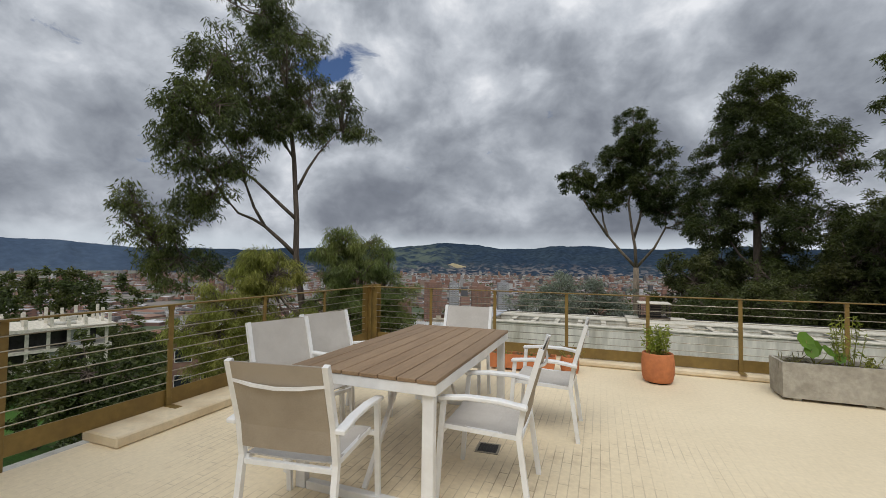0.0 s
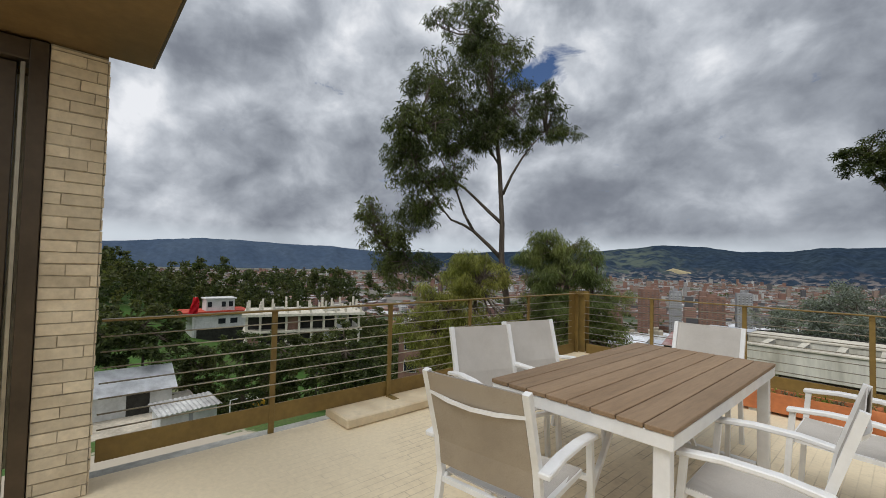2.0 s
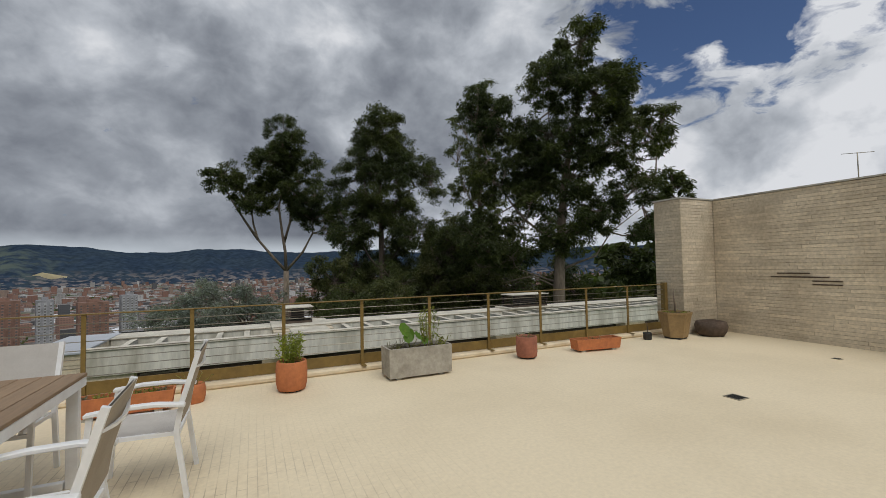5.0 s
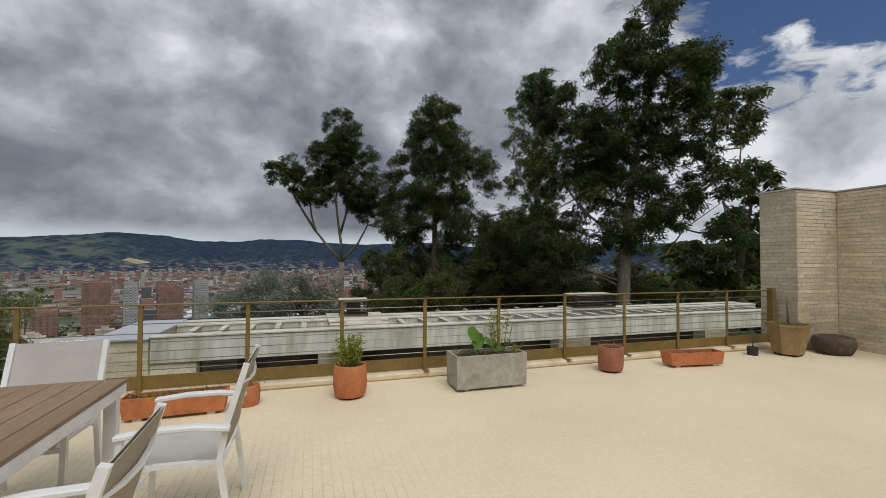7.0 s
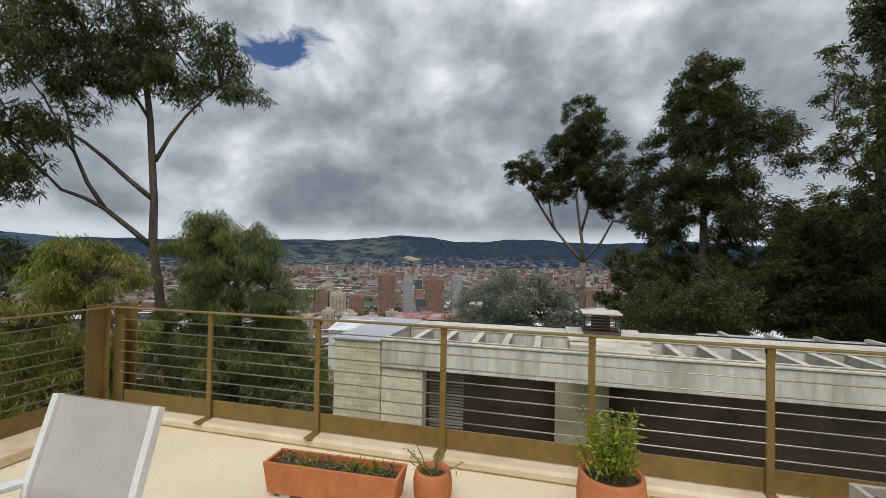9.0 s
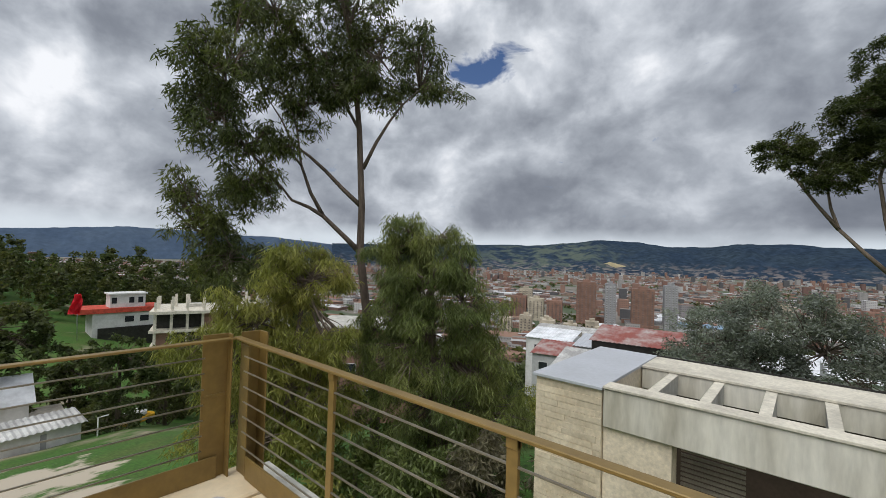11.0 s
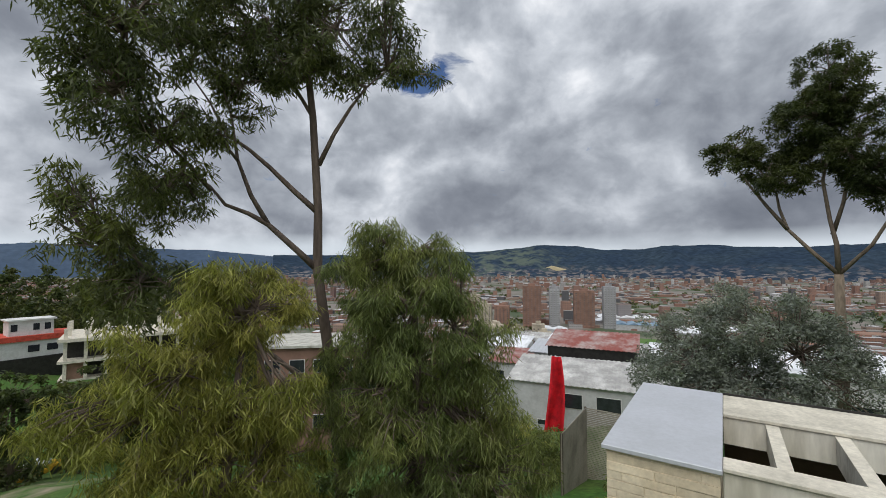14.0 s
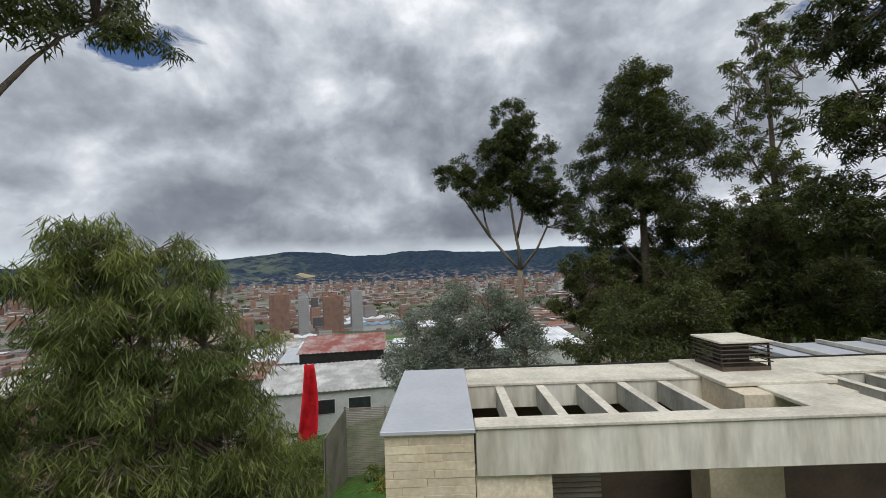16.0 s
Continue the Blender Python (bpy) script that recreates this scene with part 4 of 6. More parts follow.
# ---- furniture ----
def table():
    t = thing("dining_table", (-1.04, 3.417, 0), 0, "white framed outdoor table with brown composite slats", "table")
    W, L, H = 0.475, 0.935, 0.74
    n = 8
    w = 2 * W / n
    slat = None
    for i in range(n):
        if slat is None:
            ob = part("slat", boxes((-w / 2 + 0.003, -L, -0.022, w / 2 - 0.003, L, 0), bevel=0.003), M_WOOD, t)
            slat = ob.data
        else:
            ob = new("slat", slat)
            ob.parent = t
        ob.location = (-W + (i + 0.5) * w, 0, H)
    a = 0.006
    part("apron", boxes((-W + a, -L + a, H - 0.085, W - a, -L + a + 0.03, H - 0.023), bevel=0.003), M_WHITE, t)
    part("apron", boxes((-W + a, L - a - 0.03, H - 0.085, W - a, L - a, H - 0.023), bevel=0.003), M_WHITE, t)
    part("apron", boxes((-W + a, -L + a + 0.031, H - 0.085, -W + a + 0.03, L - a - 0.031, H - 0.023), bevel=0.003), M_WHITE, t)
    part("apron", boxes((W - a - 0.03, -L + a + 0.031, H - 0.085, W - a, L - a - 0.031, H - 0.023), bevel=0.003), M_WHITE, t)
    for sx in (-1, 1):
        for sy in (-1, 1):
            x, y = sx * (W - 0.06), sy * (L - 0.055)
            part("leg", boxes((x - 0.034, y - 0.024, 0.0, x + 0.034, y + 0.024, H - 0.086), bevel=0.004), M_WHITE, t)
    for sy in (-1, 1):
        y = sy * (L - 0.055)
        part("foot_bar", boxes((-W + 0.102, y - 0.025, 0.0, W - 0.102, y + 0.025, 0.05), bevel=0.004), M_WHITE, t)
        bm = bmesh.new()
        tube(bm, [(0, y - sy * 0.03, 0.05), (0, sy * 0.35, H - 0.09)], 0.018, 4)
        part("brace", bm, M_WHITE, t)


table()


def chair():
    c = thing("garden_chair", (0, 0, 0), 0, "white aluminium armchair with grey mesh sling", "chair", "chairs round the table")
    W = 0.25

    def bar(name, pts, r, m=M_WHITE, sides=4):
        bm = bmesh.new()
        tube(bm, pts, r, sides)
        bmesh.ops.bevel(bm, geom=[e for e in bm.edges if e.calc_face_angle(0) > 1.0], offset=0.003, segments=1, affect="EDGES")
        return part(name, bm, m, c)

    for s in (-1, 1):
        x = s * W
        bar("rear_leg", [(x, -0.26, 0), (x, -0.20, 0.42), (x, -0.23, 0.60), (x, -0.32, 0.905)], 0.021)
        bar("front_leg", [(x + s * 0.03, 0.265, 0), (x + s * 0.03, 0.24, 0.40), (x + s * 0.03, 0.225, 0.585)], 0.020)
        bm = bmesh.new()
        x = s * (W + 0.036)
        top = [(-0.252, 0.578), (-0.1, 0.600), (0.08, 0.602), (0.25, 0.585)]
        rings = []
        for y, z in top:
            rings.append([bm.verts.new((x - 0.026, y, z)), bm.verts.new((x + 0.026, y, z)), bm.verts.new((x + 0.026, y, z + 0.024)), bm.verts.new((x - 0.026, y, z + 0.024))])
        for a, b in zip(rings, rings[1:]):
            for k in range(4):
                bm.faces.new((a[k], a[(k + 1) % 4], b[(k + 1) % 4], b[k]))
        bm.faces.new(rings[0][::-1])
        bm.faces.new(rings[-1])
        bmesh.ops.recalc_face_normals(bm, faces=bm.faces)
        bmesh.ops.bevel(bm, geom=list(bm.edges), offset=0.005, segments=1, affect="EDGES")
        part("armrest", bm, M_WHITE, c)
        x = s * W
        bar("seat_rail", [(x * 0.92, -0.2, 0.405), (x * 0.92, 0.235, 0.42)], 0.017)
    bar("cross_bar", [(-W - 0.03, 0.24, 0.40), (W + 0.03, 0.24, 0.40)], 0.017)
    bar("cross_bar", [(-W, -0.2, 0.39), (W, -0.2, 0.39)], 0.017)
    # upper back tube, bowed backwards
    bar("back_bar", [(-W + 0.01, -0.303, 0.81), (-0.12, -0.321, 0.795), (0, -0.328, 0.79), (0.12, -0.321, 0.795), (W - 0.01, -0.303, 0.81)], 0.010)

    def sling(name, rows, m, th):
        bm = bmesh.new()
        g = []
        for k, (y, z, sag) in enumerate(rows):
            row = []
            for i in range(9):
                u = i / 8 * 2 - 1
                d = sag * (1 - u * u)
                row.append(bm.verts.new((u * (W - 0.016), y - d * (1 if name != "seat" else 0), z - d * (0 if name != "seat" else 1))))
            g.append(row)
        for a, b in zip(g, g[1:]):
            for i in range(8):
                bm.faces.new((a[i], a[i + 1], b[i + 1], b[i]))
        r = bmesh.ops.extrude_face_region(bm, geom=list(bm.faces))
        push = Vector((0, 0, -th)) if name == "seat" else Vector((0, -th, 0))
        for v in r["geom"]:
            if isinstance(v, bmesh.types.BMVert):
                v.co += push
        bmesh.ops.recalc_face_normals(bm, faces=bm.faces)
        return part(name, bm, m, c)

    sling("backrest", [(-0.208, 0.47, 0.004), (-0.224, 0.585, 0.010), (-0.255, 0.69, 0.010), (-0.288, 0.80, 0.006), (-0.317, 0.90, 0.0)], M_SLING, 0.004)
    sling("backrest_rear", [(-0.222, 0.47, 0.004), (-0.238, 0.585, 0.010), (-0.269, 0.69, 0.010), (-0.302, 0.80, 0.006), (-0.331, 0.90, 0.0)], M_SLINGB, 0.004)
    sling("seat", [(-0.19, 0.425, 0.006), (-0.05, 0.42, 0.016), (0.1, 0.428, 0.014), (0.235, 0.436, 0.004)], M_SLING, 0.006)
    return c


first = chair()
spots = [(-1.18, 2.25, 8), (-1.84, 2.98, -106), (-1.82, 3.56, -104), (-1.095, 4.47, 180), (-0.38, 2.97, 92), (-0.17, 4.06, 90)]
first.matrix_world = pose(spots[0][0], spots[0][1], 0, 0, 0, spots[0][2])
for x, y, a in spots[1:]:
    copy_thing(first, pose(x, y, 0, 0, 0, a))


# ---- pots and small things ----
def sprig(rng, n, h, spread_, leaf, lw, per, base_r=0.05):
    """Stems with leaves; returns a stem mesh and leaf arrays."""
    bm = bmesh.new()
    vs, fs, k = [], [], 0
    for _ in range(n):
        a, r = rng.uniform(0, 6.28), rng.uniform(0, base_r)
        p0 = np.array([r * math.cos(a), r * math.sin(a), 0])
        hh = h * rng.uniform(0.6, 1.1)
        p1 = p0 + np.array([spread_ * math.cos(a) * rng.uniform(0.2, 1), spread_ * math.sin(a) * rng.uniform(0.2, 1), hh])
        mid = (p0 + p1) / 2 + np.array([0, 0, hh * 0.08])
        tube(bm, [p0, mid, p1], [0.004, 0.003, 0.002], 4, False)
        cs = np.array([p0 + (p1 - p0) * s for s in np.linspace(0.25, 1, per)])
        v, f = leaves(rng, cs, (0.012, 0.012, 0.012), 3, leaf, lw, -0.15)
        vs.append(v)
        fs.append(f + k)
        k += len(v)
    return bm, np.concatenate(vs), np.concatenate(fs)


def soil(parent, r, z, w=None, d=None):
    rng = random.Random(3)
    bm = bmesh.new()
    if w:
        bmesh.ops.create_grid(bm, x_segments=16, y_segments=7, size=0.5)
        for v in bm.verts:
            v.co = Vector((v.co.x * w, v.co.y * d, z + rng.uniform(-0.012, 0.018)))
    else:
        bmesh.ops.create_circle(bm, cap_ends=True, segments=24, radius=r)
        bmesh.ops.subdivide_edges(bm, edges=bm.edges, cuts=2)
        for v in bm.verts:
            v.co.z = z + rng.uniform(-0.008, 0.012)
    part("soil", bm, M_SOIL_SHADE, parent)


def round_pot(at, r, h, m, label, foot=0.02, bulge=0.02, name="flower_pot"):
    p = thing(name, at, 0, label, "flower pot", "pots along the railing")
    bm = bmesh.new()
    lathe(bm, [(r * 0.90, foot), (r * 0.95, foot + 0.015), (r + bulge * 0.3, h * 0.30), (r + bulge * 0.5, h * 0.7), (r, h - 0.012), (r - 0.006, h), (r - 0.022, h), (r - 0.026, h - 0.04), (r - 0.03, h - 0.06)])
    part("pot", bm, m, p)
    if foot:
        bm = bmesh.new()
        lathe(bm, [(r * 0.7, 0), (r * 0.72, foot)], 16)
        part("foot", bm, M_DARK, p)
    soil(p, r - 0.028, h - 0.045)
    return p


def plant(parent, at, seed, n, h, sp, leaf, lw, per, m, base_r):
    bm, v, f = sprig(np.random.default_rng(seed), n, h, sp, leaf, lw, per, base_r)
    s = part("stem", bm, M_OLIVE, parent)
    s.location = at
    ob = raw_mesh("foliage", v, f, m, parent)
    ob.location = at


p1 = round_pot((0.885, 5.95, 0), 0.168, 0.345, M_TERRA, "round terracotta pot with a yellow-green shrub")
plant(p1, (0, 0, 0.30), 4, 30, 0.33, 0.11, 0.042, 0.013, 12, M_POTL, 0.10)
p2 = round_pot((-0.115, 5.99, 0), 0.108, 0.20, M_TERRA, "small terracotta pot with a dried twiggy plant", 0.0)
plant(p2, (0, 0, 0.16), 5, 9, 0.17, 0.16, 0.03, 0.006, 4, M_DRYL, 0.06)
p3 = round_pot((4.27, 6.0, 0), 0.16, 0.33, M_TERRA2, "dusty red terracotta pot with dry stubble", 0.025, 0.0)
plant(p3, (0, 0, 0.29), 6, 14, 0.08, 0.08, 0.03, 0.006, 4, M_DRYL, 0.11)


def trough(at, rz, L, D, H, m, label, wall=0.02, foot=0.03, taper=0.93):
    t = thing("planter_box", at, rz, label, "planter", "planters along the railing")
    bm = bmesh.new()
    rings = []
    for sx, sy, z in ((taper, taper, foot), (1, 1, H), (1 - 2 * wall / L, 1 - 2 * wall / D, H), (1 - 2 * wall / L, 1 - 2 * wall / D, H - 0.07)):
        rings.append([bm.verts.new((a * L / 2 * sx, b * D / 2 * sy, z)) for a, b in ((-1, -1), (1, -1), (1, 1), (-1, 1))])
    for a, b in zip(rings, rings[1:]):
        for k in range(4):
            bm.faces.new((a[k], a[(k + 1) % 4], b[(k + 1) % 4], b[k]))
    bm.faces.new(rings[0][::-1])
    bm.faces.new(rings[-1])
    bmesh.ops.bevel(bm, geom=[e for e in bm.edges if e.calc_face_angle(0) > 0.6], offset=0.006, segments=2, affect="EDGES")
    part("body", bm, m, t)
    for s in (-1, 1):
        part("foot", boxes((s * L * 0.34 - 0.035, -D * 0.4, 0, s * L * 0.34 + 0.035, D * 0.4, foot + 0.002)), M_CONC, t)
    soil(t, 0, H - 0.045, L - 2 * wall - 0.01, D - 2 * wall - 0.01)
    return t


tb = trough((2.44, 5.90, 0), 0, 0.86, 0.37, 0.39, M_PLANTER, "grey cement planter with leafy green plants", 0.028, 0.03, 0.985)
plant(tb, (0.20, 0.05, 0.33), 9, 12, 0.50, 0.10, 0.05, 0.012, 8, M_POTL, 0.10)
plant(tb, (-0.30, -0.02, 0.33), 10, 10, 0.10, 0.12, 0.11, 0.008, 3, M_DRYL, 0.04)
plant(tb, (0.30, -0.06, 0.33), 11, 8, 0.16, 0.09, 0.05, 0.014, 5, M_OLIVE, 0.07)


def broad_leaf(parent, at, r, tilt, turn):
    bm = bmesh.new()
    bmesh.ops.create_circle(bm, cap_ends=False, segments=14, radius=r)
    c = bm.verts.new((0, 0, -0.2 * r))
    ring = [v for v in bm.verts if v is not c]
    for i, v in enumerate(ring):
        v.co *= 1 + 0.08 * math.sin(3 * i)
        v.co.y *= 1.15
    for e in list(bm.edges):
        bm.faces.new((e.verts[0], e.verts[1], c)).smooth = True
    ob = part("leaf", bm, M_BIGL, parent, "broad bright green leaf")
    ob.matrix_basis = pose(*at, tilt, 0, turn)
    bm = bmesh.new()
    tube(bm, [(-0.08, 0.02, 0.34), (at[0] * 0.7 - 0.03, at[1] * 0.5, (0.34 + at[2]) / 2), at], [0.006, 0.004, 0.003], 5)
    part("stalk", bm, M_OLIVE, parent)


for at, r, ti, tu in (((-0.16, 0.0, 0.60), 0.085, 60, 20), ((-0.09, 0.03, 0.52), 0.075, 70, -30), ((0.02, -0.02, 0.51), 0.06, 50, 40), ((-0.13, -0.04, 0.50), 0.065, 65, 0), ((0.12, 0.0, 0.44), 0.05, 60, -20)):
    broad_leaf(tb, at, r, ti, tu)
t1 = trough((-0.70, 5.87, 0), 2, 0.86, 0.20, 0.21, M_TERRA, "long terracotta trough with low succulents", 0.018)
for k, (x, n, m) in enumerate(((-0.32, 8, M_DRYL), (-0.18, 12, M_OLIVE), (-0.02, 8, M_DRYL), (0.10, 12, M_OLIVE), (0.24, 10, M_POTL), (0.34, 8, M_DRYL))):
    plant(t1, (x, 0, 0.160), 12 + k, n, 0.055, 0.05, 0.03, 0.010, 4, m, 0.055)
t2 = trough((5.58, 5.92, 0), -8, 0.84, 0.22, 0.20, M_TERRA, "long terracotta trough with dry soil", 0.018)
plant(t2, (0, 0, 0.155), 24, 10, 0.05, 0.07, 0.03, 0.008, 3, M_DRYL, 0.06)
sp = round_pot((7.06, 6.15, 0), 0.075, 0.13, M_DARK, "small black plastic pot with a bare stick", 0.0, 0.0)
bm = bmesh.new()
tube(bm, [(0, 0, 0.06), (0.01, 0, 0.2), (0.0, 0.01, 0.32)], [0.008, 0.007, 0.005], 6)
part("stick", bm, M_BARK, sp)
bp = thing("square_pot", (7.62, 6.0, 0), 12, "brown tapered square pot with a bare cut stem", "flower pot", "pots along the railing")
bm = bmesh.new()
lathe(bm, [(0.20, 0.03), (0.275, 0.44), (0.29, 0.46), (0.29, 0.49), (0.265, 0.49), (0.255, 0.44)], 6)
part("pot", bm, M_OCHRE, bp)
part("foot", boxes((-0.14, -0.14, 0, 0.14, 0.14, 0.032)), M_DARK, bp)
soil(bp, 0.24, 0.45)
bm = bmesh.new()
tube(bm, [(0, 0, 0.44), (0.015, 0, 0.6), (-0.01, 0.0, 0.75), (0.0, 0.01, 0.92)], [0.02, 0.018, 0.013, 0.008], 7)
part("stem", bm, M_BARKP, bp)
plant(bp, (0, 0, 0.45), 15, 16, 0.05, 0.16, 0.04, 0.012, 3, M_OLIVE, 0.16)
lg = thing("log_planter", (8.42, 5.85, 0), 0, "squat rough bark planter bowl beside the wall", "planter")
bm = bmesh.new()
lathe(bm, [(0.20, 0.0), (0.26, 0.08), (0.275, 0.18), (0.255, 0.27), (0.20, 0.26), (0.18, 0.20)], 18)
for v in bm.verts:
    v.co += Vector((1, 1, 0.4)) * 0.03 * noise.noise(v.co * 9)
part("bowl", bm, M_LOG, lg)
soil(lg, 0.19, 0.22)


def drain(at, rz):
    d = thing("floor_drain", at, rz, "square dark metal floor drain grate", "drain", "drains in the floor")
    part("rim", boxes((-0.085, -0.085, 0.0, -0.07, 0.085, 0.006), (0.07, -0.085, 0.0, 0.085, 0.085, 0.006), (-0.07, -0.085, 0.0, 0.07, -0.07, 0.006), (-0.07, 0.07, 0.0, 0.07, 0.085, 0.006)), M_CABLE, d)
    part("pan", boxes((-0.07, -0.07, 0.0, 0.07, 0.07, 0.002)), M_DARK, d)
    for i in range(6):
        x = -0.058 + i * 0.023
        part("grate_bar", boxes((x - 0.004, -0.07, 0.002, x + 0.004, 0.07, 0.005)), M_DARK, d)
    return d


drain((-0.53, 3.465, 0), 4)
drain((5.04, 3.43, 0), 0)
drain((8.0, 3.8, 0), 0).scale = (0.6, 0.6, 1)
rk = tagged(part("rock", bmesh.new(), M_STONE), "smooth grey stone lying in the corner of the curb", "rock")
bm = bmesh.new()
bmesh.ops.create_icosphere(bm, subdivisions=3, radius=1)
for v in bm.verts:
    n = 1 + 0.16 * noise.noise(v.co * 1.3)
    v.co = Vector((v.co.x * 0.13 * n, v.co.y * 0.085 * n, 0.055 + v.co.z * 0.055 * n))
for f in bm.faces:
    f.smooth = True
bm.to_mesh(rk.data)
bm.free()
rk.matrix_world = pose(-3.02, 6.29, 0.0, 0, 0, 20)
tp = thing("garden_tap", (8.97, 3.5, 0), 0, "grey standpipe with a dark tap by the wall", "tap")
bm = bmesh.new()
tube(bm, [(0, 0, 0), (0, 0, 0.36), (-0.012, 0, 0.44)], 0.018, 8)
part("pipe", bm, M_CONC, tp)
bm = bmesh.new()
tube(bm, [(-0.01, 0, 0.42), (-0.01, 0, 0.50), (-0.09, 0, 0.50), (-0.10, 0, 0.46)], 0.013, 8)
part("spout", bm, M_DARK, tp)
an = thing("antenna", (9.2, 3.9, 2.68), 0, "thin metal television antenna above the wall", "antenna")
bm = bmesh.new()
tube(bm, [(0, 0, 0), (0, 0, 0.42)], 0.008, 6)
part("mast", bm, M_CABLE, an)
bm = bmesh.new()
tube(bm, [(0, -0.2, 0.38), (0, 0.2, 0.44)], 0.005, 5)
part("boom", bm, M_CABLE, an)


# ---- trees round the terrace ----
tree("eucalyptus_tree", (-9.65, 13.2, ground_z(-9.65, 13.2) - 0.1), "tall slender eucalyptus with sparse drooping leaves",
     [(-9.65, 13.2, -5.2, 0.17), (-9.7, 13.1, -3.0, 0.145), (-9.9, 12.9, -0.4, 0.125), (-10.1, 12.7, 1.6, 0.11), (-10.1, 12.7, 2.9, 0.095), (-10.2, 12.6, 5.1, 0.08), (-10.4, 12.4, 7.5, 0.07), (-11.0, 12.0, 10.2, 0.03)],
     [(0.08, (-10.1, 12.7, 1.6), (-10.8, 11.9, 2.6), (-11.3, 11.2, 3.0), (-11.9, 10.6, 3.7)), (0.07, (-10.1, 12.7, 2.9), (-10.9, 12.0, 3.9), (-11.5, 11.3, 4.6), (-12.2, 10.8, 6.0)),
      (0.06, (-10.1, 12.7, 4.0), (-9.6, 13.2, 5.4), (-9.0, 13.8, 6.4)), (0.06, (-9.75, 13.0, -1.6), (-11.1, 11.5, 0.3), (-12.2, 10.6, 1.2), (-13.4, 9.9, 1.9)),
      (0.06, (-10.8, 11.9, 2.6), (-11.2, 11.4, 4.0), (-11.6, 11.2, 5.8)), (0.05, (-10.2, 12.6, 5.1), (-11.0, 12.0, 6.6), (-11.9, 11.2, 8.2)), (0.05, (-11.5, 11.0, 3.3), (-11.2, 9.8, 4.2), (-11.0, 9.2, 5.8))],
     [(-11.1, 11.9, 10.5, 1.2, 1.1), (-11.0, 10.2, 7.9, 1.2, 1.05), (-10.6, 12.3, 8.8, 1.35, 1.4), (-10.9, 9.2, 5.9, 1.1, 1.0), (-9.8, 13.0, 7.2, 1.1, 1.1), (-11.3, 11.7, 6.9, 1.5, 1.1), (-10.9, 9.0, 4.6, 0.95, 0.9),
      (-9.0, 14.0, 6.5, 0.8, 0.5), (-9.3, 13.9, 7.6, 0.8, 0.7), (-10.6, 12.2, 6.7, 1.0, 0.8), (-11.1, 11.5, 5.7, 0.9, 0.6), (-11.1, 10.0, 4.0, 0.95, 0.85), (-12.7, 10.5, 3.2, 0.85, 0.85), (-13.8, 9.6, 3.1, 0.7, 0.7), (-13.3, 9.8, 2.1, 1.05, 0.9), (-12.7, 10.1, 1.2, 1.15, 0.8)],
     M_EUC, M_BARK, (0.20, 0.034), 2100, 40, 21, 0.66, 0.24)
tree("weeping_tree", (-7.3, 12.9, ground_z(-7.3, 12.9) - 0.1), "dense weeping tree with long hanging grey-green leaves",
     [(-7.3, 12.9, -5.0, 0.16), (-7.3, 12.9, -2.0, 0.12), (-7.4, 12.8, 0.8, 0.07), (-7.6, 12.7, 1.9, 0.03)],
     [(0.05, (-7.3, 12.9, -1.4), (-6.8, 13.1, 0.0), (-6.6, 13.2, 0.9)), (0.05, (-7.3, 12.9, -1.2), (-7.9, 12.5, 0.4), (-8.1, 12.3, 1.6))],
     [(-7.7, 12.6, 1.8, 0.80, 0.5), (-7.1, 12.9, 1.4, 0.65, 0.5), (-7.6, 12.6, 0.8, 1.0, 0.7), (-7.3, 12.8, -0.1, 1.2, 0.8), (-7.1, 12.9, -1.1, 1.3, 0.8), (-7.5, 12.6, -2.0, 1.3, 0.8), (-6.2, 13.5, -0.9, 0.8, 0.8), (-6.9, 13.0, -3.0, 1.3, 0.9), (-6.0, 13.6, -2.2, 1.0, 0.9), (-6.7, 13.2, 0.5, 0.85, 0.7), (-8.3, 12.3, 1.3, 0.7, 0.6), (-8.0, 12.5, 2.2, 0.6, 0.4), (-8.2, 12.3, 0.2, 0.8, 0.7), (-8.4, 12.2, -0.9, 0.9, 0.8)],
     M_WEEP, M_BARK, (0.20, 0.017), 1100, 95, 22, 0.9, 0.24, gaps=0.26)
tree("weeping_tree", (-9.4, 10.1, ground_z(-9.4, 10.1) - 0.1), "bushy olive green tree with hanging foliage below the terrace",
     [(-9.4, 10.1, -5.0, 0.13), (-9.3, 10.2, -2.0, 0.09), (-9.1, 10.4, 0.8, 0.04)],
     [(0.05, (-9.35, 10.15, -2.2), (-9.8, 9.6, -0.8), (-9.9, 9.4, -0.1))],
     [(-9.0, 10.6, 1.0, 0.8, 0.6), (-9.7, 10.2, 0.9, 0.8, 0.55), (-9.3, 10.3, 1.55, 0.5, 0.3), (-9.5, 9.7, 0.0, 1.0, 0.65), (-9.1, 10.3, -0.5, 1.0, 0.75), (-9.9, 9.1, -0.7, 1.05, 0.75), (-9.3, 10.0, -1.5, 1.1, 0.65), (-8.7, 10.9, -1.6, 0.7, 0.7), (-9.4, 9.9, -2.6, 1.2, 0.8)],
     M_OLIVE, M_BARK, (0.19, 0.017), 850, 95, 23, 0.85, 0.24, gaps=0.32)
